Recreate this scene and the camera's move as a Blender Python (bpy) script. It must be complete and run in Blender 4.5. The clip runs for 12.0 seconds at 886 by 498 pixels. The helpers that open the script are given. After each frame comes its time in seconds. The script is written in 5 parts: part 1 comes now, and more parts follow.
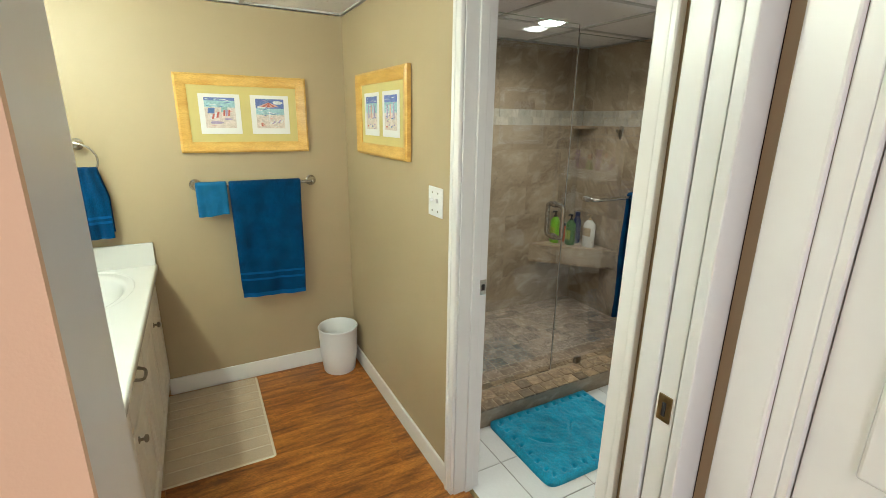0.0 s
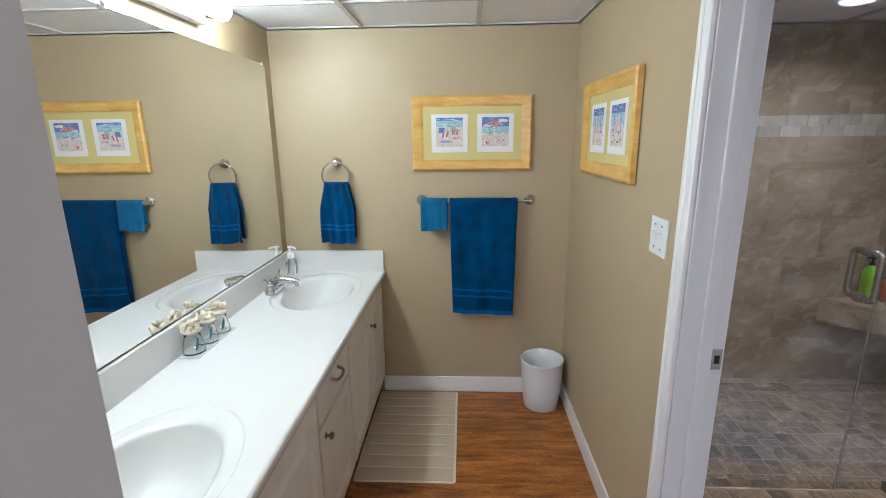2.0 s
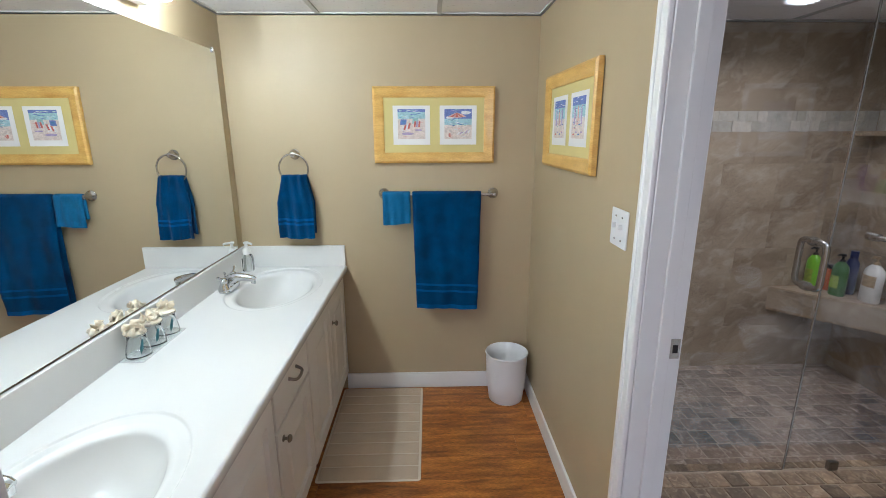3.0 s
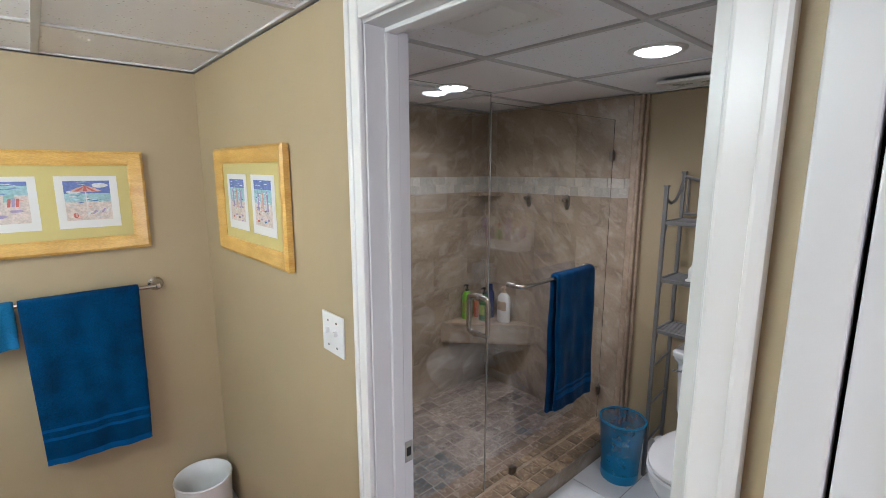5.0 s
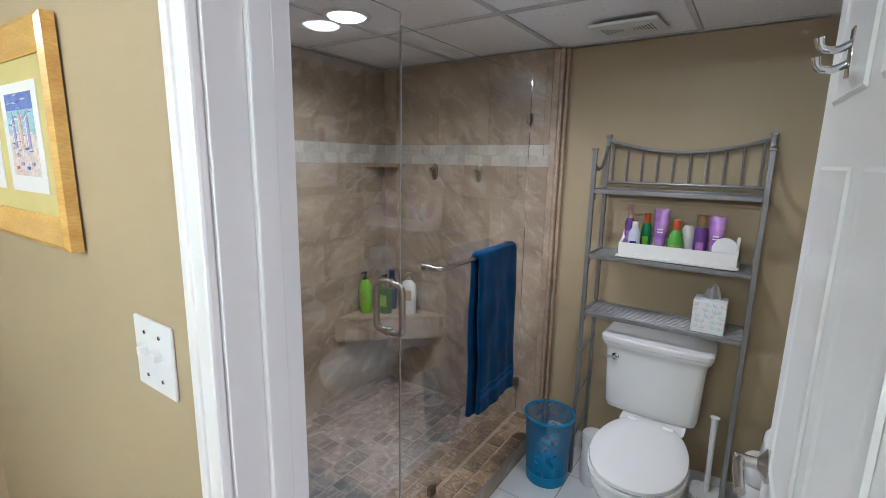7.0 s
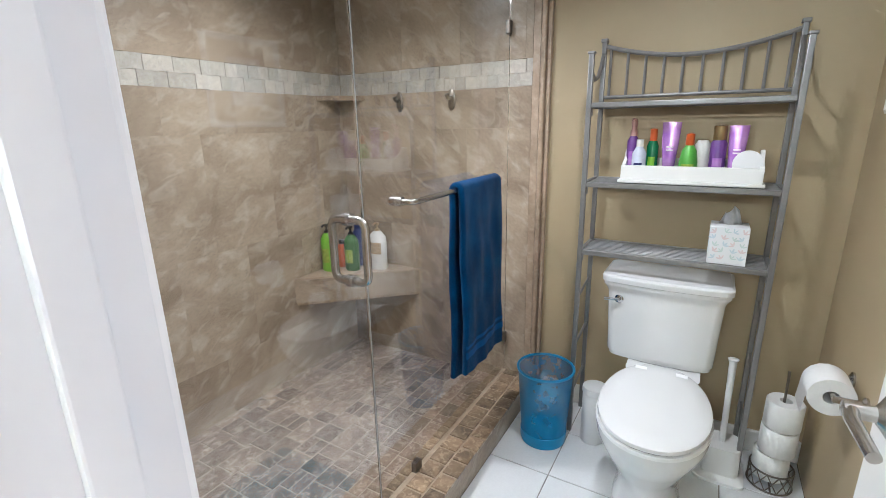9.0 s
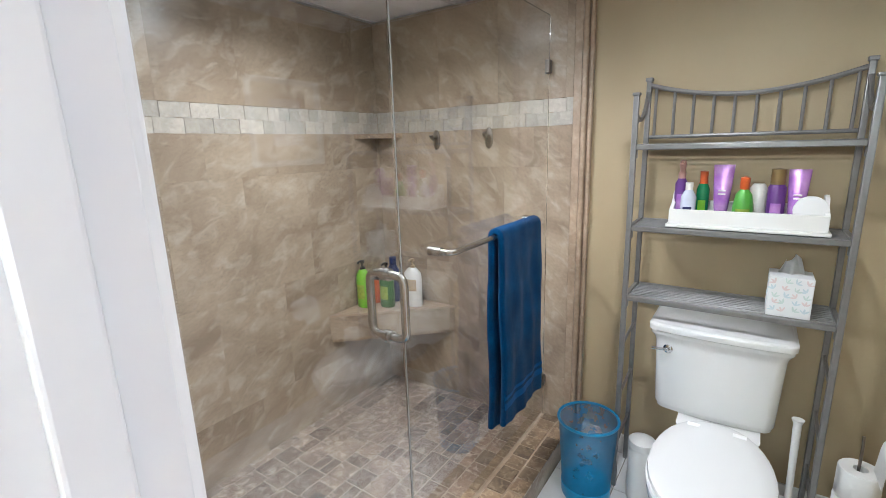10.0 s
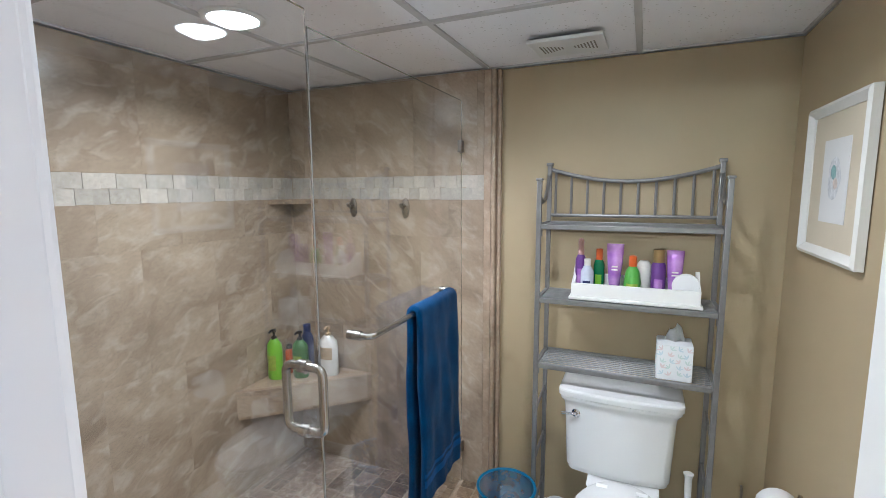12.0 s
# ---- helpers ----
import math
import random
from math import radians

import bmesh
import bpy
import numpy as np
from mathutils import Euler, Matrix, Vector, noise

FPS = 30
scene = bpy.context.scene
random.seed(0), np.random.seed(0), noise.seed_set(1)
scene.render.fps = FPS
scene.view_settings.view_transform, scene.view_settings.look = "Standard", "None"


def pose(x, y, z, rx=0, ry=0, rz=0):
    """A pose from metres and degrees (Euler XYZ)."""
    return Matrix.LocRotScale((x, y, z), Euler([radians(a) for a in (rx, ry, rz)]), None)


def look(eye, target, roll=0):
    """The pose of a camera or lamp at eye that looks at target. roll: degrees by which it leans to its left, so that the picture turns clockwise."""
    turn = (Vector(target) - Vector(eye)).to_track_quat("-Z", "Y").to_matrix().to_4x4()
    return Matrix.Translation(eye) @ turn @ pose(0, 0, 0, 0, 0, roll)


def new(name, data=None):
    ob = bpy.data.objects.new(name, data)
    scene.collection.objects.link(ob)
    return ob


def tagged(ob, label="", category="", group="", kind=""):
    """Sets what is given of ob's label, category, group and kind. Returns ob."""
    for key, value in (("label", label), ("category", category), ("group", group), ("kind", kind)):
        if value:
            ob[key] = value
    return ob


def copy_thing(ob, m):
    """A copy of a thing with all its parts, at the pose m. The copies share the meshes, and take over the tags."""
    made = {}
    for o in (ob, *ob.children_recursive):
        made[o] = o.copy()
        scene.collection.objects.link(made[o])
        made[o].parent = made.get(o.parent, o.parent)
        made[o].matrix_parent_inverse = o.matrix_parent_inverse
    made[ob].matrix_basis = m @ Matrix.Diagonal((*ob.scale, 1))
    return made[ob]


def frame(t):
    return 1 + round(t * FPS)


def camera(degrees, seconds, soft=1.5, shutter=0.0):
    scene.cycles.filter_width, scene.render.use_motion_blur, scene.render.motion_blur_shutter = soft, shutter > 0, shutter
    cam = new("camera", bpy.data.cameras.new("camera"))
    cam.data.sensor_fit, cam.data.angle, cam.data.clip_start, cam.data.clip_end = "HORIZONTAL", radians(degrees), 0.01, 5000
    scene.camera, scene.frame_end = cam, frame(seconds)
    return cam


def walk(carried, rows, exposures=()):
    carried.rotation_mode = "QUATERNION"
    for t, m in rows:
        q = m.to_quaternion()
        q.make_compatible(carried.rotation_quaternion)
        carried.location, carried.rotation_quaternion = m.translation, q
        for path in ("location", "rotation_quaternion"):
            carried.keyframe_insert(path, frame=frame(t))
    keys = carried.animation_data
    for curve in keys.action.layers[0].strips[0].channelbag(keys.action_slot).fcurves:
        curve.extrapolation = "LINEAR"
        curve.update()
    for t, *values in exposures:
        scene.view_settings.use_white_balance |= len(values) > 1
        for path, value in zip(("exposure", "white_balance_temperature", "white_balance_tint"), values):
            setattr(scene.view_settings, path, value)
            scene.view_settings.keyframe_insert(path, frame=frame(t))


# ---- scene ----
cam = camera(88.1, 12.0, soft=0.7)
PATH = [
    (0, (0.094, 0.04, 1.532), (1.003, 1.738, 0.992), 0.9),
    (0.5, (0.174, 0.133, 1.537), (0.792, 1.96, 1.008), 0.3),
    (1, (0.247, 0.204, 1.532), (0.57, 2.111, 1.024), -0.3),
    (1.5, (0.286, 0.219, 1.527), (0.354, 2.16, 1.048), -0.7),
    (2, (0.309, 0.229, 1.525), (0.219, 2.171, 1.053), -0.7),
    (2.5, (0.321, 0.252, 1.519), (0.189, 2.188, 1.034), -0.8),
    (3, (0.324, 0.265, 1.51), (0.381, 2.202, 1.017), -0.2),
    (3.5, (0.325, 0.326, 1.505), (0.778, 2.213, 1.018), 0.4),
    (3.7, (0.322, 0.363, 1.512), (0.939, 2.205, 1.036), 0.7),
    (5.3, (0.33, 0.532, 1.687), (1.719, 1.93, 1.346), 0.1),
    (5.5, (0.344, 0.55, 1.678), (1.777, 1.899, 1.321), 0.5),
    (6, (0.415, 0.627, 1.61), (1.922, 1.893, 1.251), 1.7),
    (6.5, (0.547, 0.751, 1.577), (2.102, 1.961, 1.23), 1.9),
    (7, (0.6, 0.878, 1.529), (2.225, 1.981, 1.152), 1.1),
    (7.5, (0.604, 1.012, 1.464), (2.282, 2.006, 1.021), 0.2),
    (7.7, (0.615, 1.04, 1.435), (2.301, 2.002, 0.952), 0.1),
    (9.3, (0.876, 1.067, 1.349), (2.522, 2.065, 0.81), -1.7),
    (9.5, (0.878, 1.08, 1.371), (2.505, 2.122, 0.855), -1.8),
    (10, (0.892, 1.106, 1.435), (2.499, 2.213, 0.996), -1.7),
    (10.5, (0.892, 1.129, 1.511), (2.507, 2.254, 1.152), -1.2),
    (11, (0.912, 1.132, 1.591), (2.551, 2.243, 1.305), -1.2),
    (11.5, (0.902, 1.129, 1.604), (2.6, 2.153, 1.342), -0.8),
    (12, (0.877, 1.111, 1.557), (2.693, 1.907, 1.299), -0.3),
]
# seconds, stops, white balance
EXPOSURES = [
    (0.0, 0.43, 6800, -9), (0.7, 0.38, 6650, -7), (1.0, 0.28, 6150, -5), (1.5, 0.1, 5750, 2), (2.5, 0.1, 5650, 6), (3.6, 0.13, 5750, 5),
    (5.4, 0.2, 5850, 6), (6.3, 0.24, 5800, 4), (6.9, 0.54, 5700, 3), (7.6, 0.48, 5750, 2), (9.4, 1.26, 5800, 1), (10.5, 1.18, 5850, 1), (12.0, 1.12, 5650, 1),
]
walk(cam, [(t, look(eye, target, roll)) for t, eye, target, roll in PATH], exposures=EXPOSURES)

# ---- world, lights, exposure ----
world = bpy.data.worlds.new("world")
scene.world = world
world.use_nodes = True
sky = world.node_tree.nodes.new("ShaderNodeTexSky")
sky.sky_type, sky.sun_disc, sky.sun_elevation, sky.sun_rotation = "NISHITA", False, radians(40), radians(200)
world.node_tree.links.new(sky.outputs[0], world.node_tree.nodes["Background"].inputs[0])
world.node_tree.nodes["Background"].inputs[1].default_value = 0.1
scene.view_settings.exposure = 0.0
BULB, HALL = 150.0, 24.0

# plan, metres
XL, XR, XS = -0.722, 0.90, 1.02
YF, ZC = 2.785, 2.08
YP0, YP1 = 0.42, 0.571
XB, XT, YS, YR = 2.88, 2.915, 2.90, 0.626
HX0, HY0 = -1.3, -1.9
DY0, DY1, DZ = 0.697, 1.413, 1.985
GY, XH = 1.895, 0.945


# daylight through the hall window
day = bpy.data.lights.new("hall_daylight", "AREA")
day.shape, day.size, day.size_y, day.energy, day.color = "RECTANGLE", 1.0, 1.1, HALL, (0.86, 0.82, 1.0)
new("hall_daylight", day).matrix_basis = look((-0.1, HY0 - 0.02, 1.4), (-0.1, 0, 1.3))

# recessed downlights of the shower room
DOWNLIGHTS = ((2.0, 2.32, 5.2), (2.03, 1.29, 3.3))
for px, py, watts in DOWNLIGHTS:
    can = bpy.data.lights.new("downlight_lamp", "AREA")
    can.shape, can.size, can.energy, can.color, can.spread = "DISK", 0.07, watts, (1.0, 0.925, 0.94), radians(150)
    new("downlight_lamp", can).matrix_basis = pose(px, py, ZC - 0.0125)


# ---- materials ----
def mat(name, color, rough=0.5, metal=0.0, var=0.0, scale=6.0, fine=0.0, fscale=120.0, bump=0.0, bscale=200.0, color2=None, spec=0.5, coat=0.0, sheen=0.0, rvar=0.0, stretch=(1, 1, 1), rand=0.0):
    """A procedural surface: colour varied at two scales, with fine relief."""
    m = bpy.data.materials.new(name)
    m.use_nodes = True
    nt = m.node_tree
    N, L = nt.nodes, nt.links
    b = N["Principled BSDF"]
    b.inputs["Roughness"].default_value = rough
    b.inputs["Metallic"].default_value = metal
    b.inputs["Specular IOR Level"].default_value = spec
    b.inputs["Coat Weight"].default_value = coat
    b.inputs["Coat Roughness"].default_value = 0.08
    b.inputs["Sheen Weight"].default_value = sheen
    tc = N.new("ShaderNodeTexCoord")
    mp = N.new("ShaderNodeMapping")
    mp.inputs["Scale"].default_value = stretch
    L.new(tc.outputs["Object"], mp.inputs[0])
    c2 = color2 or tuple(c * (1 - var) for c in color)
    n1 = N.new("ShaderNodeTexNoise")
    n1.inputs["Scale"].default_value, n1.inputs["Detail"].default_value = scale, 5
    L.new(mp.outputs[0], n1.inputs["Vector"])
    rp = N.new("ShaderNodeMapRange")
    rp.inputs[1].default_value, rp.inputs[2].default_value = 0.3, 0.7
    L.new(n1.outputs[0], rp.inputs[0])
    mx = N.new("ShaderNodeMix")
    mx.data_type = "RGBA"
    mx.inputs[6].default_value, mx.inputs[7].default_value = (*color, 1), (*c2, 1)
    L.new(rp.outputs[0], mx.inputs[0])
    out = mx.outputs[2]
    if fine:
        n2 = N.new("ShaderNodeTexNoise")
        n2.inputs["Scale"].default_value, n2.inputs["Detail"].default_value = fscale, 3
        L.new(mp.outputs[0], n2.inputs["Vector"])
        r2 = N.new("ShaderNodeMapRange")
        r2.inputs[1].default_value, r2.inputs[2].default_value = 0.3, 0.7
        r2.inputs[3].default_value, r2.inputs[4].default_value = 1 - fine, 1 + fine * 0.5
        L.new(n2.outputs[0], r2.inputs[0])
        hs = N.new("ShaderNodeHueSaturation")
        L.new(r2.outputs[0], hs.inputs["Value"])
        L.new(out, hs.inputs["Color"])
        out = hs.outputs[0]
    if rand:
        oi = N.new("ShaderNodeObjectInfo")
        r3 = N.new("ShaderNodeMapRange")
        r3.inputs[3].default_value, r3.inputs[4].default_value = 1 - rand, 1 + rand
        L.new(oi.outputs["Random"], r3.inputs[0])
        h3 = N.new("ShaderNodeHueSaturation")
        L.new(r3.outputs[0], h3.inputs["Value"])
        L.new(out, h3.inputs["Color"])
        out = h3.outputs[0]
    L.new(out, b.inputs["Base Color"])
    if rvar:
        r4 = N.new("ShaderNodeMapRange")
        r4.inputs[3].default_value, r4.inputs[4].default_value = max(rough - rvar, 0.02), min(rough + rvar, 1)
        L.new(n1.outputs[0], r4.inputs[0])
        L.new(r4.outputs[0], b.inputs["Roughness"])
    if bump:
        nb = N.new("ShaderNodeTexNoise")
        nb.inputs["Scale"].default_value, nb.inputs["Detail"].default_value = bscale, 3
        L.new(mp.outputs[0], nb.inputs["Vector"])
        bp = N.new("ShaderNodeBump")
        bp.inputs["Strength"].default_value, bp.inputs["Distance"].default_value = bump, 0.002
        L.new(nb.outputs[0], bp.inputs["Height"])
        L.new(bp.outputs[0], b.inputs["Normal"])
    return m


def glow(name, color, strength):
    m = bpy.data.materials.new(name)
    m.use_nodes = True
    b = m.node_tree.nodes["Principled BSDF"]
    b.inputs["Base Color"].default_value = (*color, 1)
    b.inputs["Emission Color"].default_value = (*color, 1)
    b.inputs["Emission Strength"].default_value = strength
    return m


def clear(name, color, rough=0.0, ior=1.45):
    m = bpy.data.materials.new(name)
    m.use_nodes = True
    b = m.node_tree.nodes["Principled BSDF"]
    b.inputs["Base Color"].default_value = (*color, 1)
    b.inputs["Transmission Weight"].default_value = 1
    b.inputs["Roughness"].default_value = rough
    b.inputs["IOR"].default_value = ior
    return m


def stone(name, a, b_, c, vein=0.35, scale=2.2, rough=0.3, rand=0.0, bump=0.15, along=(1, 1, 1), per=3.0):
    """Veined stone: clouded ground, slanting streaks, fine grain; each piece takes its own cut of it."""
    m = bpy.data.materials.new(name)
    m.use_nodes = True
    N, L = m.node_tree.nodes, m.node_tree.links
    b = N["Principled BSDF"]
    tc, oi = N.new("ShaderNodeTexCoord"), N.new("ShaderNodeObjectInfo")
    geo = N.new("ShaderNodeNewGeometry")
    mul = N.new("ShaderNodeVectorMath")
    mul.operation = "MULTIPLY_ADD"
    L.new(oi.outputs["Random"], mul.inputs[0])
    mul.inputs[1].default_value = (per, per * 1.7, per * 2.3)
    L.new(geo.outputs["Position"], mul.inputs[2])
    mp = N.new("ShaderNodeMapping")
    mp.vector_type = "TEXTURE"
    mp.inputs["Rotation"].default_value = (0.55, -0.55, 0.3)
    mp.inputs["Scale"].default_value = tuple(1 / v for v in along)
    L.new(mul.outputs[0], mp.inputs[0])
    n1, n2, n3 = (N.new("ShaderNodeTexNoise") for _ in range(3))
    n1.inputs["Scale"].default_value, n1.inputs["Detail"].default_value, n1.inputs["Distortion"].default_value = scale, 10, 0.8
    n2.inputs["Scale"].default_value, n2.inputs["Detail"].default_value, n2.inputs["Distortion"].default_value = scale * 4.0, 10, 0.8
    n3.inputs["Scale"].default_value, n3.inputs["Detail"].default_value = 60, 4
    for n in (n1, n2, n3):
        L.new(mp.outputs[0], n.inputs["Vector"])
    r1, r2 = N.new("ShaderNodeMapRange"), N.new("ShaderNodeMapRange")
    r1.inputs[1].default_value, r1.inputs[2].default_value = 0.35, 0.66
    r2.inputs[1].default_value, r2.inputs[2].default_value = 0.5, 0.68
    r2.inputs[4].default_value = vein
    L.new(n1.outputs[0], r1.inputs[0])
    L.new(n2.outputs[0], r2.inputs[0])
    m1, m2 = N.new("ShaderNodeMix"), N.new("ShaderNodeMix")
    m1.data_type = m2.data_type = "RGBA"
    m1.inputs[6].default_value, m1.inputs[7].default_value = (*a, 1), (*b_, 1)
    m2.inputs[7].default_value = (*c, 1)
    L.new(r1.outputs[0], m1.inputs[0])
    L.new(r2.outputs[0], m2.inputs[0])
    L.new(m1.outputs[2], m2.inputs[6])
    hs = N.new("ShaderNodeHueSaturation")
    r3 = N.new("ShaderNodeMapRange")
    r3.inputs[3].default_value, r3.inputs[4].default_value = 0.78, 1.2
    L.new(n3.outputs[0], r3.inputs[0])
    L.new(r3.outputs[0], hs.inputs["Value"])
    L.new(m2.outputs[2], hs.inputs["Color"])
    out = hs.outputs[0]
    if rand:
        h2, r4 = N.new("ShaderNodeHueSaturation"), N.new("ShaderNodeMapRange")
        r4.inputs[3].default_value, r4.inputs[4].default_value = 1 - rand, 1 + rand
        L.new(oi.outputs["Random"], r4.inputs[0])
        L.new(r4.outputs[0], h2.inputs["Value"])
        L.new(out, h2.inputs["Color"])
        out = h2.outputs[0]
    L.new(out, b.inputs["Base Color"])
    b.inputs["Roughness"].default_value = rough
    bp = N.new("ShaderNodeBump")
    bp.inputs["Strength"].default_value, bp.inputs["Distance"].default_value = bump, 0.003
    L.new(n2.outputs[0], bp.inputs["Height"])
    L.new(bp.outputs[0], b.inputs["Normal"])
    return m


def wood_floor():
    m = bpy.data.materials.new("wood_planks")
    m.use_nodes = True
    N, L = m.node_tree.nodes, m.node_tree.links
    b = N["Principled BSDF"]
    geo, oi = N.new("ShaderNodeNewGeometry"), N.new("ShaderNodeObjectInfo")
    add = N.new("ShaderNodeVectorMath")
    add.operation = "MULTIPLY_ADD"
    L.new(oi.outputs["Random"], add.inputs[0])
    add.inputs[1].default_value = (7, 13, 5)
    L.new(geo.outputs["Position"], add.inputs[2])
    mp = N.new("ShaderNodeMapping")
    mp.inputs["Scale"].default_value = (5, 32, 6)
    L.new(add.outputs[0], mp.inputs[0])
    n1, n2 = N.new("ShaderNodeTexNoise"), N.new("ShaderNodeTexNoise")
    n1.inputs["Scale"].default_value, n1.inputs["Detail"].default_value, n1.inputs["Distortion"].default_value = 1.0, 8, 0.4
    n2.inputs["Scale"].default_value, n2.inputs["Detail"].default_value = 11, 8
    L.new(mp.outputs[0], n1.inputs["Vector"])
    L.new(mp.outputs[0], n2.inputs["Vector"])
    cr = N.new("ShaderNodeValToRGB")
    e = cr.color_ramp.elements
    e[0].position, e[0].color = 0.28, (0.12, 0.036, 0.008, 1)
    e[1].position, e[1].color = 0.72, (0.47, 0.184, 0.037, 1)
    k = e.new(0.5)
    k.color = (0.292, 0.102, 0.019, 1)
    L.new(n1.outputs[0], cr.inputs[0])
    hs, r = N.new("ShaderNodeHueSaturation"), N.new("ShaderNodeMapRange")
    r.inputs[1].default_value, r.inputs[2].default_value = 0.25, 0.75
    r.inputs[3].default_value, r.inputs[4].default_value = 0.45, 1.55
    L.new(n2.outputs[0], r.inputs[0])
    L.new(r.outputs[0], hs.inputs["Value"])
    L.new(cr.outputs[0], hs.inputs["Color"])
    L.new(hs.outputs[0], b.inputs["Base Color"])
    b.inputs["Roughness"].default_value = 0.38
    bp = N.new("ShaderNodeBump")
    bp.inputs["Strength"].default_value, bp.inputs["Distance"].default_value = 0.15, 0.001
    L.new(n2.outputs[0], bp.inputs["Height"])
    L.new(bp.outputs[0], b.inputs["Normal"])
    return m


def ceiling_tile():
    """Mineral board: off-white with small dark pinholes and fissures."""
    m = bpy.data.materials.new("mineral_board")
    m.use_nodes = True
    N, L = m.node_tree.nodes, m.node_tree.links
    b = N["Principled BSDF"]
    geo = N.new("ShaderNodeNewGeometry")
    v, n = N.new("ShaderNodeTexVoronoi"), N.new("ShaderNodeTexNoise")
    v.inputs["Scale"].default_value = 55
    n.inputs["Scale"].default_value, n.inputs["Detail"].default_value = 30, 4
    L.new(geo.outputs["Position"], v.inputs["Vector"])
    L.new(geo.outputs["Position"], n.inputs["Vector"])
    r = N.new("ShaderNodeMapRange")
    r.inputs[1].default_value, r.inputs[2].default_value = 0.12, 0.2
    L.new(v.outputs["Distance"], r.inputs[0])
    r2 = N.new("ShaderNodeMapRange")
    r2.inputs[1].default_value, r2.inputs[2].default_value = 0.5, 0.56
    L.new(n.outputs[0], r2.inputs[0])
    mxm = N.new("ShaderNodeMath")
    mxm.operation = "MAXIMUM"
    L.new(r.outputs[0], mxm.inputs[0])
    L.new(r2.outputs[0], mxm.inputs[1])
    mx = N.new("ShaderNodeMix")
    mx.data_type = "RGBA"
    mx.inputs[6].default_value, mx.inputs[7].default_value = (0.58, 0.56, 0.55, 1), (0.86, 0.85, 0.87, 1)
    L.new(mxm.outputs[0], mx.inputs[0])
    L.new(mx.outputs[2], b.inputs["Base Color"])
    b.inputs["Roughness"].default_value = 0.95
    bp = N.new("ShaderNodeBump")
    bp.inputs["Strength"].default_value, bp.inputs["Distance"].default_value = 0.5, 0.003
    L.new(mxm.outputs[0], bp.inputs["Height"])
    L.new(bp.outputs[0], b.inputs["Normal"])
    return m


PAINT = mat("tan_wall_paint", (0.418, 0.33, 0.203), 0.5, var=0.05, scale=2.0, bump=0.12, bscale=350, rvar=0.06)
# peach tint puts the hall's warm light into the wall colour
HALLP = mat("hall_warm_light_paint", (0.7, 0.47, 0.32), 0.6, var=0.05, scale=2.0, bump=0.12, bscale=350)
TRIM = mat("white_trim_paint", (0.78, 0.77, 0.75), 0.28, var=0.03, scale=9, bump=0.06, bscale=60)
JAMB = mat("white_jamb_paint", (0.7, 0.7, 0.69), 0.3, var=0.03, scale=9, bump=0.06, bscale=60)
CEIL = ceiling_tile()
GRID = mat("white_ceiling_grid", (0.56, 0.55, 0.55), 0.45, var=0.1, scale=12)
WOOD = wood_floor()
WTILE = mat("white_floor_tile", (0.72, 0.73, 0.74), 0.16, var=0.05, scale=7, fine=0.03, rand=0.03)
GROUT = mat("grey_grout", (0.3, 0.28, 0.26), 0.9, var=0.15, scale=30)
LGROUT = mat("tan_grout", (0.4, 0.315, 0.23), 0.9, var=0.15, scale=30, bump=0.3, bscale=300)
WALLT = stone("tan_wall_tile", (0.41, 0.325, 0.24), (0.245, 0.184, 0.132), (0.56, 0.485, 0.395), vein=0.42, scale=2.4, rough=0.26, rand=0.05, along=(1.0, 1.0, 2.0))
TRAV = stone("travertine_floor_stone", (0.29, 0.215, 0.165), (0.165, 0.118, 0.09), (0.49, 0.41, 0.345), vein=0.75, scale=8, rough=0.42, rand=0.3, bump=0.4)
NOCE = stone("brown_curb_stone", (0.27, 0.185, 0.112), (0.15, 0.1, 0.06), (0.42, 0.32, 0.21), vein=0.65, scale=12, rough=0.45, rand=0.38, bump=0.4)
MOSA = stone("pale_mosaic_stone", (0.47, 0.43, 0.37), (0.4, 0.36, 0.31), (0.56, 0.52, 0.46), vein=0.4, scale=14, rough=0.35, rand=0.16)
LINER = stone("brown_liner_stone", (0.42, 0.315, 0.225), (0.29, 0.21, 0.145), (0.5, 0.41, 0.31), vein=0.4, scale=8, rough=0.35, bump=0.2)
GLASS = clear("clear_shower_glass", (0.97, 0.99, 0.985), ior=1.58)
GEDGE = clear("green_glass_edge", (0.5, 0.75, 0.66), 0.15)
JARG = clear("jar_glass", (0.985, 0.995, 0.99))
MIRR = mat("mirror_silver", (0.9, 0.91, 0.91), 0.0, metal=1.0)
CHROME = mat("chrome", (0.66, 0.67, 0.69), 0.05, metal=1.0)
NICKEL = mat("brushed_nickel", (0.55, 0.53, 0.5), 0.25, metal=1.0, var=0.1, scale=60)
PEWTER = mat("dark_pewter", (0.28, 0.25, 0.22), 0.32, metal=1.0, var=0.2, scale=80)
STEEL = mat("grey_metallic_paint", (0.25, 0.245, 0.245), 0.36, metal=0.55, var=0.12, scale=40)
BRASS = mat("aged_brass", (0.32, 0.24, 0.12), 0.35, metal=1.0, var=0.3, scale=90)
# near-black: paints shade in slots, holes and gaps; also under the planks
DARK = mat("void_shade_black", (0.012, 0.01, 0.01), 0.8, var=0.2)
CULT = mat("cultured_marble_white", (0.74, 0.735, 0.72), 0.26, var=0.02, scale=4, coat=0.1)
CABW = mat("white_thermofoil", (0.74, 0.72, 0.68), 0.35, var=0.03, scale=6, bump=0.03, bscale=80)
PORC = mat("white_porcelain", (0.72, 0.72, 0.72), 0.07, var=0.015, scale=5, coat=0.4)
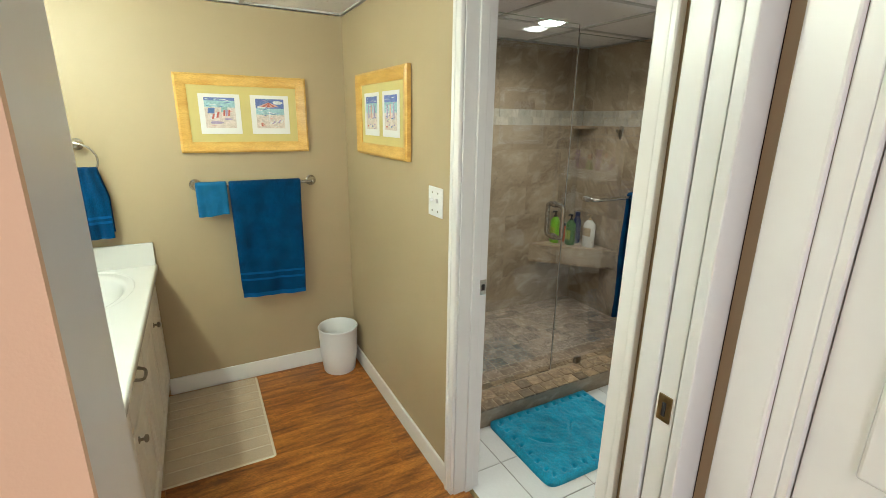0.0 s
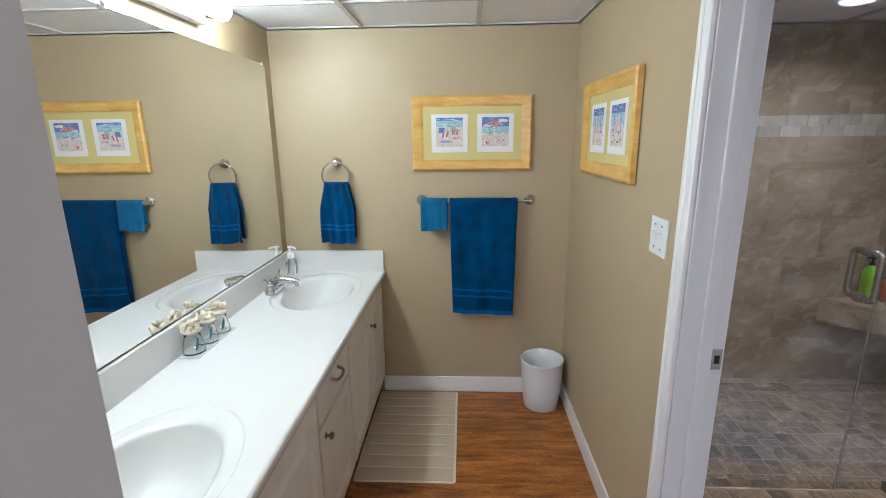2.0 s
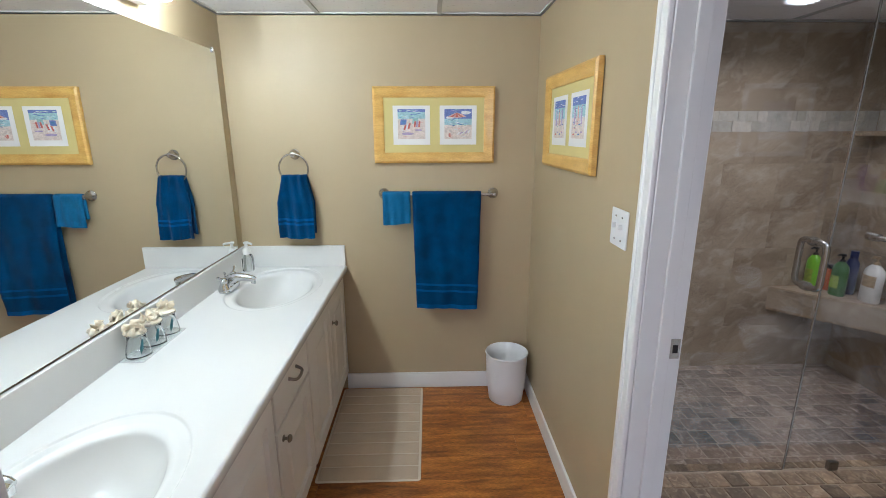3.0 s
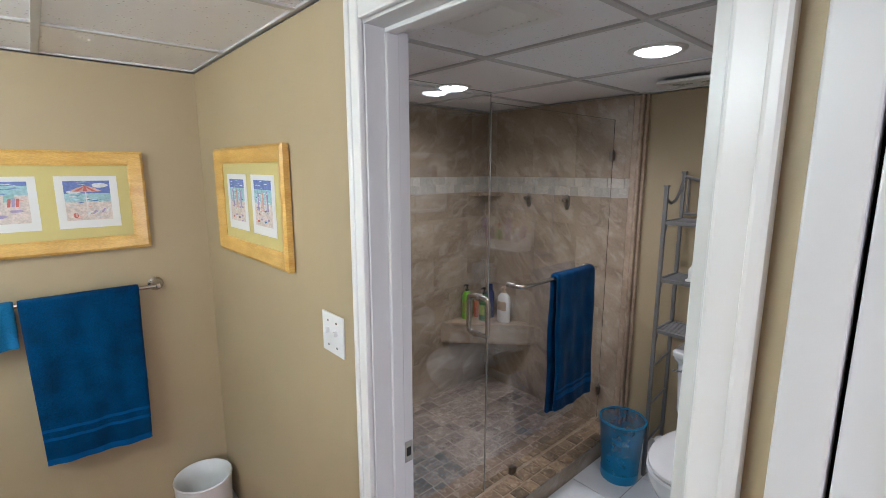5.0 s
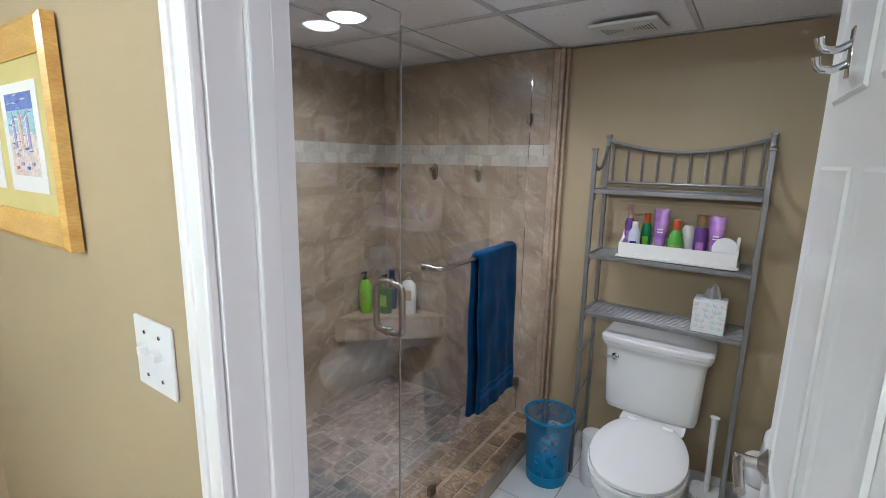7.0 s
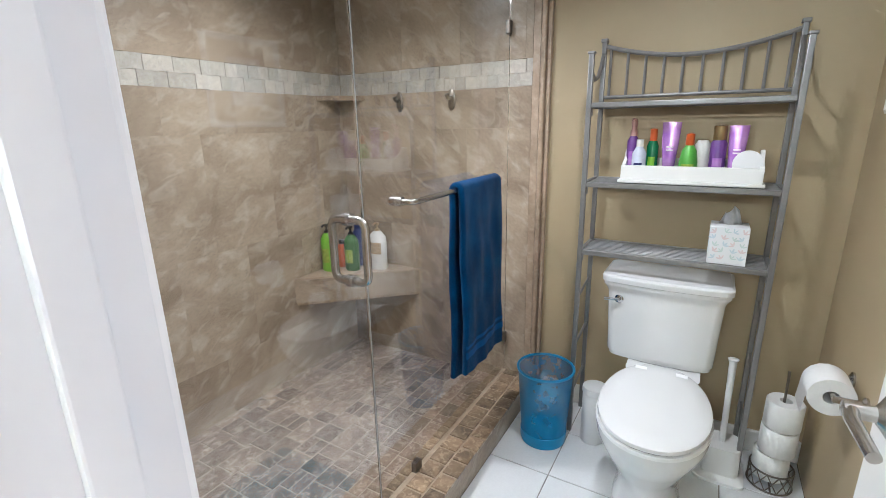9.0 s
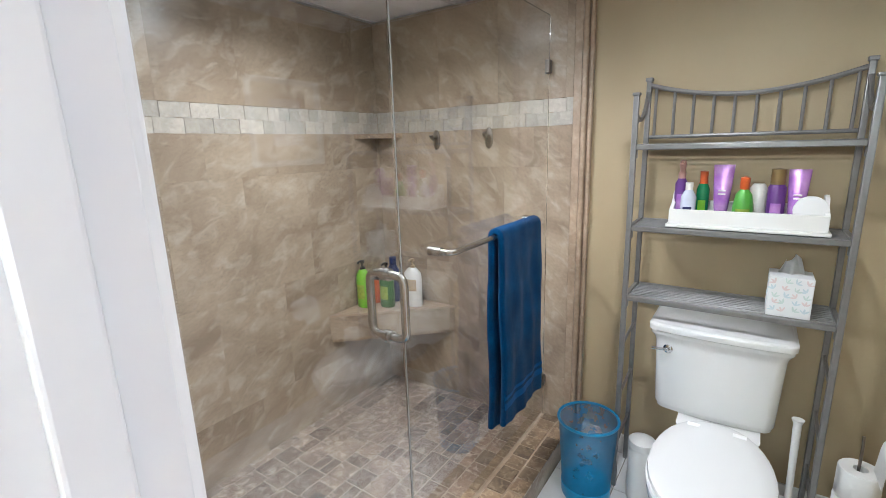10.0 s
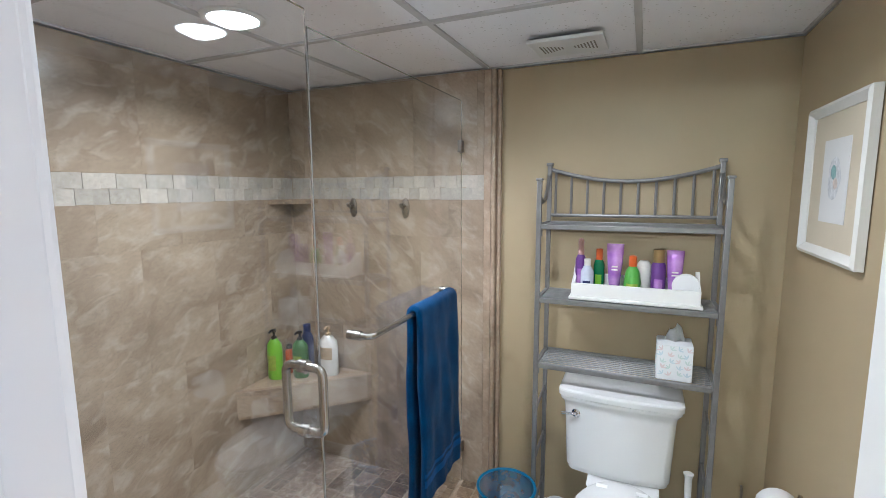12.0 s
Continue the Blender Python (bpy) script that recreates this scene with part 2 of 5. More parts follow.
PLAST = mat("white_plastic", (0.78, 0.78, 0.78), 0.3, var=0.02, scale=8)
TOWEL = mat("deep_blue_terry", (0.001, 0.053, 0.155), 0.95, spec=0.08, color2=(0.001, 0.029, 0.09), scale=12, fine=0.4, fscale=260, bump=0.9, bscale=420, sheen=0.06)
TBAND = mat("blue_towel_border", (0.003, 0.078, 0.25), 0.8, spec=0.1, var=0.25, scale=30, bump=0.4, bscale=500, sheen=0.05)
WASHC = mat("mid_blue_terry", (0.015, 0.14, 0.31), 0.95, spec=0.08, var=0.3, scale=14, fine=0.3, fscale=260, bump=0.9, bscale=420, sheen=0.08)
MATM = mat("beige_bath_mat", (0.57, 0.45, 0.325), 0.95, var=0.12, scale=8, fine=0.2, fscale=300, bump=0.7, bscale=500, sheen=0.2)
RUGM = mat("turquoise_bath_rug", (0.004, 0.34, 0.55), 0.95, color2=(0.003, 0.22, 0.38), scale=24, fine=0.35, fscale=160, bump=1.0, bscale=300, sheen=0.3)
FRAMEW = mat("honey_wood_frame", (0.72, 0.46, 0.13), 0.35, color2=(0.58, 0.32, 0.07), scale=4, fine=0.15, fscale=40, stretch=(2.5, 2.5, 9), coat=0.2)
MATB = mat("yellow_green_mat_board", (0.6, 0.51, 0.21), 0.85, var=0.05, scale=8)
PAPER = mat("white_print_paper", (0.76, 0.75, 0.74), 0.7, var=0.03)


# ---- mesh helpers ----
def box(bm, x0, x1, y0, y1, z0, z1, bev=0.0, seg=2):
    r = bmesh.ops.create_cube(bm, size=1.0)
    vs = r["verts"]
    for v in vs:
        v.co = Vector((x0 + (v.co.x + 0.5) * (x1 - x0), y0 + (v.co.y + 0.5) * (y1 - y0), z0 + (v.co.z + 0.5) * (z1 - z0)))
    if bev:
        es = list({e for v in vs for e in v.link_edges})
        rim = set(bmesh.ops.bevel(bm, geom=es, offset=bev, segments=seg, profile=0.5, affect="EDGES")["faces"])
        for f in rim:
            for e in f.edges:
                if any(g not in rim for g in e.link_faces):
                    e.smooth = False
    return bm


def B(*a, **k):
    return box(bmesh.new(), *a, **k)


def finish(name, bm, material, angle=42):
    me = bpy.data.meshes.new(name)
    bm.normal_update()
    for f in bm.faces:
        f.smooth = True
    for e in bm.edges:
        if len(e.link_faces) == 2 and e.calc_face_angle(0) > radians(angle):
            e.smooth = False
    bm.to_mesh(me)
    bm.free()
    me.materials.append(material)
    return me


def part(name, bm, material, parent, label="", at=None, angle=42):
    ob = new(name, finish(name, bm, material, angle))
    ob.parent = parent
    if at is not None:
        ob.matrix_basis = at
    return tagged(ob, label=label)


def thing(name, at, label, category, group=""):
    ob = new(name)
    ob.empty_display_size = 0.05
    ob.matrix_basis = at
    return tagged(ob, label, category, group)


def solo(name, bm, material, at, label, category, group="", angle=42):
    ob = new(name, finish(name, bm, material, angle))
    ob.matrix_basis = at
    return tagged(ob, label, category, group)


def built(name, bm, material, label, category="wall", angle=42):
    ob = new(name, finish(name, bm, material, angle))
    return tagged(ob, label, category, kind="structure")


def tube(bm, pts, r, n=12, cap=True):
    """A round bar along the points; r is one radius or one for each point."""
    pts = [Vector(p) for p in pts]
    rs = r if isinstance(r, (list, tuple)) else [r] * len(pts)
    rings, ref = [], None
    for i, p in enumerate(pts):
        d = (pts[min(i + 1, len(pts) - 1)] - pts[max(i - 1, 0)]).normalized()
        if ref is None:
            ref = d.orthogonal().normalized()
        ref = (ref - d * ref.dot(d)).normalized()
        s = d.cross(ref)
        rings.append([bm.verts.new(p + rs[i] * (math.cos(2 * math.pi * k / n) * ref + math.sin(2 * math.pi * k / n) * s)) for k in range(n)])
    for a, b in zip(rings, rings[1:]):
        for k in range(n):
            bm.faces.new((a[k], a[(k + 1) % n], b[(k + 1) % n], b[k]))
    if cap:
        bm.faces.new(rings[0][::-1])
        bm.faces.new(rings[-1])
    return bm


def T(pts, r, n=12):
    return tube(bmesh.new(), pts, r, n)


def bend(pts, rad=0.02, n=6):
    """Rounds the corners of a line of points."""
    pts = [Vector(p) for p in pts]
    out = [pts[0]]
    for a, b, c in zip(pts, pts[1:], pts[2:]):
        u, w = (a - b), (c - b)
        k = min(rad, u.length * 0.49, w.length * 0.49)
        p, q = b + u.normalized() * k, b + w.normalized() * k
        for i in range(n + 1):
            t = i / n
            out.append((1 - t) ** 2 * p + 2 * t * (1 - t) * b + t * t * q)
    return out + [pts[-1]]


def lathe(bm, prof, n=28, sx=1.0, sy=1.0, off=(0, 0, 0)):
    rings = []
    for r, z in prof:
        if r < 1e-5:
            rings.append([bm.verts.new((off[0], off[1], z + off[2]))])
        else:
            rings.append([bm.verts.new((off[0] + sx * r * math.cos(2 * math.pi * k / n), off[1] + sy * r * math.sin(2 * math.pi * k / n), z + off[2])) for k in range(n)])
    for a, b in zip(rings, rings[1:]):
        for k in range(n):
            q = [a[k % len(a)], a[(k + 1) % len(a)], b[(k + 1) % len(b)], b[k % len(b)]]
            q = list(dict.fromkeys(q))
            if len(q) > 2:
                bm.faces.new(q)
    return bm


def V(prof, n=28, **k):
    return lathe(bmesh.new(), prof, n, **k)


def loft(bm, rings, cap=True):
    vr = [[bm.verts.new(p) for p in r] for r in rings]
    n = len(vr[0])
    for a, b in zip(vr, vr[1:]):
        for k in range(n):
            bm.faces.new((a[k], a[(k + 1) % n], b[(k + 1) % n], b[k]))
    if cap:
        bm.faces.new(vr[0][::-1])
        bm.faces.new(vr[-1])
    return bm


def rrect(cx, cy, hx, hy, r, z, n=5):
    """A rectangle with round corners, as a ring of points."""
    out = []
    for sx, sy, a0 in ((1, 1, 0), (-1, 1, 90), (-1, -1, 180), (1, -1, 270)):
        for i in range(n + 1):
            a = radians(a0 + 90 * i / n)
            out.append((cx + sx * (hx - r) + r * math.cos(a), cy + sy * (hy - r) + r * math.sin(a), z))
    return out


# ---- structure ----
bm = bmesh.new()
box(bm, XL - 0.12, XL, YP0, YF + 0.12, 0, ZC)
built("wall_west", bm, PAINT, "tan painted wall behind the long mirror and vanity")
built("wall_end", B(XL, XR, YF, YF + 0.12, 0, ZC), PAINT, "tan painted end wall of the vanity room")
bm = bmesh.new()
box(bm, XR, XS, DY1 + 0.018, YF + 0.12, 0, ZC)
box(bm, XR, XS, DY0 - 0.018, DY1 + 0.018, DZ + 0.018, ZC)
box(bm, XR, XS, 0.589, DY0 - 0.018, 0, ZC)
built("wall_partition", bm, PAINT, "tan painted partition wall with a doorway to the shower room")
bm = bmesh.new()
box(bm, HX0, -0.009, YP0 + 0.004, YP1 - 0.002, 0, ZC)
box(bm, -0.009, 0.868, YP0 + 0.012, YP1 - 0.002, 2.04, ZC)
built("wall_entry", bm, PAINT, "tan painted wall with the open entry doorway")
built("wall_hall_left_face", B(HX0, -0.002, YP0 - 0.012, YP0 - 0.003, 0, ZC), HALLP, "hall side of the entry wall, warm light put into its peach colour")
bm = bmesh.new()
box(bm, XS, XT + 0.12, 0.47, YR, 0, ZC)
built("wall_toilet_side", bm, PAINT, "tan painted side wall beside the toilet")
built("wall_toilet_back", B(XT, XT + 0.12, YR, YS + 0.12, 0, ZC), PAINT, "tan painted wall behind the toilet and rack")
built("wall_shower_side", B(XS, XT, YS + 0.012, YS + 0.12, 0, ZC), LGROUT, "backing wall of the tiled shower")
bm = bmesh.new()
box(bm, HX0 - 0.1, HX0, HY0, YP0, 0, ZC)
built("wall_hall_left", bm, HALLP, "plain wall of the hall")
bm = bmesh.new()
box(bm, XH, XS, HY0, -0.441, 0, ZC)
box(bm, XH, XS, -0.441, 0.349, 2.03, ZC)
box(bm, XH, XS, 0.349, 0.487, 0, ZC)
built("wall_hall_right", bm, PAINT, "tan hall wall with a white door")
bm = bmesh.new()
box(bm, HX0, -0.6, HY0 - 0.1, HY0, 0, ZC)
box(bm, 0.4, XS, HY0 - 0.1, HY0, 0, ZC)
box(bm, -0.6, 0.4, HY0 - 0.1, HY0, 0, 0.85)
box(bm, -0.6, 0.4, HY0 - 0.1, HY0, 1.95, ZC)
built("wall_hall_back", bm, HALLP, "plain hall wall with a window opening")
built("floor_wood_base", B(HX0, XR + 0.08, HY0, YF, -0.08, -0.004), DARK, "underlay below the wood floor", "floor")
built("floor_tile_base", B(XR + 0.08, XT, YR, 1.734, -0.08, -0.003), GROUT, "grey grout bed of the white tile floor", "floor")
built("ceiling", B(HX0, XT + 0.12, HY0, YS + 0.12, ZC + 0.012, ZC + 0.1), CEIL, "white mineral-board drop ceiling", "ceiling")

# drop ceiling grid: white tees between the boards
bm = bmesh.new()
for x in (-0.222, 0.382):
    box(bm, x - 0.011, x + 0.011, YP1, YF, ZC + 0.004, ZC + 0.02)
for y in (2.345, 1.735, 1.125):
    box(bm, XL, XR, y - 0.011, y + 0.011, ZC + 0.005, ZC + 0.02)
for x in (1.66, 2.28):
    box(bm, x - 0.011, x + 0.011, YR, YS, ZC + 0.004, ZC + 0.02)
for y in (1.155, 1.775, 2.385):
    box(bm, XS, XT, y - 0.011, y + 0.011, ZC + 0.005, ZC + 0.02)
for a in ((XL, XR, YF - 0.012, YF), (XL, XL + 0.012, YP1, YF - 0.012), (XR - 0.012, XR, YP1, YF - 0.012), (XS, XT - 0.012, YS - 0.012, YS), (XT - 0.012, XT, YR, YS), (XS, XT - 0.012, YR, YR + 0.012)):
    box(bm, *a, ZC + 0.0045, ZC + 0.02)
built("ceiling_grid", bm, GRID, "white metal tees of the drop ceiling", "ceiling")


# ---- doorway trim ----
def trim(name, bm, label, material=TRIM):
    return built(name, bm, material, label, "trim")


bm = bmesh.new()
box(bm, XR - 0.016, XR, DY1 + 0.005, DY1 + 0.055, 0, DZ + 0.07, 0.005)
box(bm, XR - 0.021, XR, DY1 + 0.035, DY1 + 0.056, 0, DZ + 0.071, 0.006)
box(bm, XR - 0.016, XR, DY0 - 0.062, DY0 - 0.006, 0, DZ + 0.07, 0.005)
box(bm, XR - 0.021, XR, DY0 - 0.063, DY0 - 0.042, 0, DZ + 0.071, 0.006)
box(bm, XR - 0.0155, XR, DY0 - 0.004, DY1 + 0.004, DZ + 0.006, DZ + 0.07, 0.005)
trim("trim_shower_door_casing", bm, "white painted casing round the shower-room doorway")
bm = bmesh.new()
box(bm, XR, XS, DY1, DY1 + 0.018, 0, DZ, 0.002)
box(bm, XR + 0.05, XR + 0.085, DY1 - 0.011, DY1, 0, DZ - 0.011, 0.003)
box(bm, XR, XS, DY0 - 0.018, DY0, 0, DZ, 0.002)
box(bm, XR + 0.05, XR + 0.08, DY0, DY0 + 0.011, 0, DZ - 0.011, 0.003)
box(bm, XR, XS, DY0 - 0.018, DY1 + 0.018, DZ, DZ + 0.017, 0.002)
box(bm, XR + 0.05, XR + 0.082, DY0 + 0.001, DY1 - 0.001, DZ - 0.011, DZ, 0.003)
trim("trim_shower_door_jamb", bm, "white painted jamb and stop of the shower-room doorway", JAMB)
# no real trim: a black strip added as the shade behind the hinges
built("trim_hinge_gap", B(XS + 0.03, XS + 0.045, YR + 0.001, DY0 + 0.018, 0, DZ + 0.02), DARK, "added black strip painting the shade behind the door hinges", "trim")
# inside casing of the same doorway
bm = bmesh.new()
box(bm, XS, XS + 0.024, DY1 + 0.034, DY1 + 0.1, 0, DZ + 0.07, 0.005)
box(bm, XS, XS + 0.0155, DY0 - 0.003, DY1 + 0.004, DZ + 0.006, DZ + 0.07, 0.005)
trim("trim_shower_door_inner_casing", bm, "white casing inside the shower room")
# entry doorway with the pocket door
bm = bmesh.new()
box(bm, -0.0085, -0.003, YP0 - 0.002, YP1, 0, 2.04, 0.001)
trim("trim_entry_jamb_left", bm, "white painted plain jamb of the entry doorway", JAMB)
bm = bmesh.new()
box(bm, 0.868, XR, 0.562, 0.608, 0, ZC, 0.003)
box(bm, 0.868, XH, 0.4875, 0.512, 0, ZC, 0.003)
trim("trim_entry_split_jamb", bm, "white split jamb of a pocket door", JAMB)
# black block in place of real shade deep in the slot
built("wall_pocket", B(XH + 0.001, XS, 0.488, 0.587, 0, ZC), DARK, "black block painting the shade inside the pocket-door slot")
pd = thing("pocket_door", pose(0.874, 0.537, 0.01), "white pocket door slid into the wall slot", "door")
part("door_slab", B(0, 0.05, -0.0205, 0.0205, 0, 2.02, 0.002), JAMB, pd)
ep = part("edge_pull", B(-0.003, 0.006, -0.0145, 0.0145, 0.94, 0.998, 0.001), BRASS, pd, "aged brass edge pull")
# slot not cut: a black piece paints its shade
part("pull_slot", B(-0.005, 0, -0.004, 0.004, 0.952, 0.983, 0.001), DARK, ep)
# hall door, seen edge on beside the entry
hd = thing("hall_door", pose(XH + 0.008, -0.441, 0.005), "closed white panelled door in the hall wall", "door")
part("door_slab", B(0, 0.035, 0.002, 0.772, 0, 2.02, 0.003), TRIM, hd)
for z0, z1 in ((0.2, 0.85), (1.0, 1.9)):
    for y0 in (0.1, 0.45):
        part("panel", B(-0.006, 0.0, y0, y0 + 0.25, z0, z1, 0.005), TRIM, hd)
bm = bmesh.new()
box(bm, XH - 0.018, XH, 0.384, 0.4585, 0, 2.06, 0.006)
box(bm, XH - 0.008, XH - 0.0002, 0.349, 0.3835, 0, 2.06, 0.003)
box(bm, XH - 0.006, XH + 0.07, 0.333, 0.3487, 0, 2.03, 0.002)
box(bm, XH - 0.018, XH, -0.541, -0.466, 0, 2.06, 0.006)
box(bm, XH - 0.0175, XH, -0.461, 0.383, 2.03, 2.062, 0.006)
trim("trim_hall_door_casing", bm, "white casing of the hall door")
# baseboards
def baseboard(name, x0, x1, y0, y1):
    bm = box(bmesh.new(), x0, x1, y0, y1, 0, 0.1, 0.005)
    return built(name, bm, TRIM, "white painted baseboard", "baseboard")


baseboard("baseboard_end", -0.182, XR, YF - 0.013, YF)
baseboard("baseboard_partition", XR - 0.013, XR, DY1 + 0.057, YF - 0.014)
baseboard("baseboard_toilet_back", XT - 0.013, XT, YR, 1.70)

# ---- shower ----
built("wall_shower_back_grout", B(XB + 0.011, XT + 0.001, 1.785, YS + 0.012, 0, ZC), LGROUT, "mortar bed of the tiled shower wall")
built("wall_shower_front_grout", B(XS, XS + 0.004, 1.80, YS + 0.012, 0, ZC), LGROUT, "mortar bed of the tiled shower wall")
built("shower_floor", B(XS, XB + 0.012, 1.94, YS + 0.012, -0.08, 0.0446), mat("pale_floor_grout", (0.46, 0.39, 0.32), 0.9, var=0.2, scale=40, bump=0.3, bscale=300), "mortar bed of the stone shower floor", "floor")
curb = built("shower_curb", B(XS + 0.006, XT - 0.002, 1.735, 1.945, -0.05, 0.0988, 0.003), WALLT, "tan tiled shower curb", "curb")
bm = bmesh.new()
box(bm, XB + 0.0005, XT + 0.001, 1.752, 1.7848, 0, ZC, 0.001)
box(bm, XB - 0.004, XT + 0.001, 1.728, 1.7518, 0, ZC, 0.009, 3)
box(bm, XB + 0.012, XT + 0.001, 1.708, 1.7278, 0, ZC, 0.006, 3)
built("trim_shower_edge", bm, LINER, "tan stone edge trim of the tiled shower wall", "trim")

glass = thing("shower_enclosure", pose(0, GY, 0.094), "frameless clear glass shower enclosure with a hinged door", "shower screen")
gd = part("glass_door", B(XS + 0.016, 1.824, -0.005, 0.005, 0.01, 1.9), GLASS, glass, "clear hinged glass door")
gp = part("fixed_pane", B(1.83, XB - 0.004, -0.005, 0.005, 0.0, 1.86), GLASS, glass, "clear fixed glass pane")
part("seal", B(1.8245, 1.8295, -0.0048, 0.0048, 0.012, 1.86), mat("clear_vinyl_seal", (0.3, 0.3, 0.29), 0.3, var=0.1, scale=20), gd, "pale vinyl door seal")
part("glass_edge", B(1.83, XB - 0.004, -0.004, 0.004, 1.8602, 1.8622), GEDGE, gp, "green-tinted polished glass edge")
part("glass_edge", B(XS + 0.016, 1.824, -0.004, 0.004, 1.9002, 1.9022), GEDGE, gd, "green-tinted polished glass edge")
for o in (gp, gd):
    o.visible_shadow = False
for z in (0.17, 1.63):
    part("clamp", B(XB - 0.03, XB, -0.014, 0.014, z, z + 0.055, 0.003), PEWTER, gp, "dark metal wall clamp")
part("clamp", B(2.02, 2.06, -0.014, 0.014, -0.001, 0.045, 0.002), PEWTER, gp, "metal floor clamp")
bm = bmesh.new()
for s in (-1, 1):
    tube(bm, bend([(1.765, s * 0.006, 1.015), (1.765, s * 0.062, 1.015), (1.765, s * 0.062, 0.84), (1.765, s * 0.006, 0.84)], 0.026), 0.0118)
for z in (1.015, 0.84):
    tube(bm, [(1.765, -0.016, z), (1.765, 0.016, z)], 0.0175, 16)
part("handle", bm, NICKEL, gd, "brushed nickel pull handle")
bm = T(bend([(1.985, -0.006, 1.032), (1.985, -0.065, 1.032), (2.665, -0.065, 1.032), (2.665, -0.006, 1.032)], 0.03), 0.0095)
for x in (1.985, 2.665):
    tube(bm, [(x, -0.03, 1.032), (x, 0.02, 1.032)], 0.0145)
part("towel_bar", bm, NICKEL, gp, "brushed nickel towel bar")

# ---- vanity room ----
def slab_door(w, h):
    """A raised-panel door front: x is its depth, y across, z up."""
    m = 0.06
    rings = [[(x, d, d), (x, w - d, d), (x, w - d, h - d), (x, d, h - d)] for d, x in ((0, 0), (0, 0.015), (0.004, 0.019), (m, 0.019), (m + 0.005, 0.011), (m + 0.008, 0.006), (m + 0.016, 0.0055), (m + 0.048, 0.0175), (m + 0.05, 0.0195))]
    bm = loft(bmesh.new(), rings)
    bmesh.ops.recalc_face_normals(bm, faces=bm.faces)
    return bm


def knob():
    return V([(0.0, 0.0), (0.012, 0.0), (0.012, 0.003), (0.005, 0.006), (0.005, 0.014), (0.013, 0.019), (0.014, 0.024), (0.009, 0.029), (0, 0.03)], 16)


XV = -0.192
for y0, y1, kind in ((0.58, 1.55, "sink"), (1.553, 1.963, "drawer"), (1.966, 2.783, "sink")):
    u = thing("vanity_cabinet", pose(XV, y0, 0), "white raised-panel vanity cabinet with dark knobs" if kind == "sink" else "white vanity cabinet with one drawer above a door", "cabinet", "vanity cabinets")
    w = y1 - y0
    bm = B(-0.55, 0.0, 0, w, 0.1, 0.6 if kind == "sink" else 0.7, 0.002)
    box(bm, -0.55, -0.06, 0.0, w, 0.0, 0.1)
    if kind == "sink":
        box(bm, -0.02, 0.0, 0, w, 0.6, 0.728)
    part("carcass", bm, CABW, u)
    if kind == "sink":
        fronts = [(0.008, w / 2 - 0.003, 0.115, 0.715), (w / 2 + 0.003, w - 0.008, 0.115, 0.715)]
    else:
        fronts = [(0.006, w - 0.006, 0.115, 0.565)]
        d = part("drawer_front", B(0, 0.019, 0.006, w - 0.006, 0.575, 0.718, 0.005), CABW, u)
        yc = 0.205
        bm = T(bend([(0.018, yc - 0.045, 0.682), (0.045, yc - 0.04, 0.674), (0.05, yc, 0.67), (0.045, yc + 0.04, 0.674), (0.018, yc + 0.045, 0.682)], 0.03), [0.0065] + [0.0055] * 21 + [0.0065], 10)
        part("pull", bm, PEWTER, d, "dark pewter bow pull")
    for i, (a, b, z0, z1) in enumerate(fronts):
        d = part("door", slab_door(b - a, z1 - z0), CABW, u, at=pose(0.0005, a, z0))
        if kind == "sink" and not i:
            continue
        ky = 0.05 if i or kind != "sink" else 0.04
        part("knob", knob(), PEWTER, d, "dark pewter knob", at=pose(0.018, ky, z1 - z0 - (0.135 if kind == "sink" else 0.045), 0, 90, 0))

# one-piece cultured top with two oval bowls
VX0, VX1, VY0, VY1, VZ = XL + 0.002, -0.158, YP1 + 0.002, YF - 0.002, 0.780
SINKS = ((-0.435, 2.43), (-0.435, 1.06))


def top_height(x, y):
    z = 0.0
    for cx, cy in SINKS:
        r = math.hypot((x - cx) / 0.168, (y - cy) / 0.255)
        q = math.hypot((x - cx) / 0.215, (y - cy) / 0.325)
        if r < 1:
            z = -0.019 - 0.118 * (1 - r ** 3.4)
        elif q < 1:
            z = -0.012 * max(0, 1 - (r - 1) / 0.12) ** 2 - 0.007 * min(1, (1 - q) / 0.014)
    return z


bm = bmesh.new()
nx, ny = 170, 680
grid = [[None] * (ny + 1) for _ in range(nx + 1)]
for i in range(nx + 1):
    for j in range(ny + 1):
        x, y = VX0 + (VX1 - VX0) * i / nx, VY0 + (VY1 - VY0) * j / ny
        grid[i][j] = bm.verts.new((x, y, VZ + top_height(x, y)))
for i in range(nx):
    for j in range(ny):
        bm.faces.new((grid[i][j], grid[i + 1][j], grid[i + 1][j + 1], grid[i][j + 1]))
prof = [(VX1, VZ), (VX1 + 0.006, VZ - 0.002), (VX1 + 0.009, VZ - 0.008), (VX1 + 0.008, VZ - 0.032), (VX1 + 0.003, VZ - 0.038), (VX1 - 0.04, VZ - 0.038)]
rows = [[bm.verts.new((x, y, z)) for x, z in prof] for y in (VY0, VY1)]
for k in range(len(prof) - 1):
    bm.faces.new((rows[0][k], rows[0][k + 1], rows[1][k + 1], rows[1][k]))
vt = thing("washstand_counter", pose(0, 0, 0), "white cultured-marble top with two moulded oval bowls", "countertop")
part("counter", bm, CULT, vt, angle=60)
part("backsplash", B(VX0, VX0 + 0.02, VY0, VY1, VZ - 0.002, 0.9, 0.004), CULT, vt)
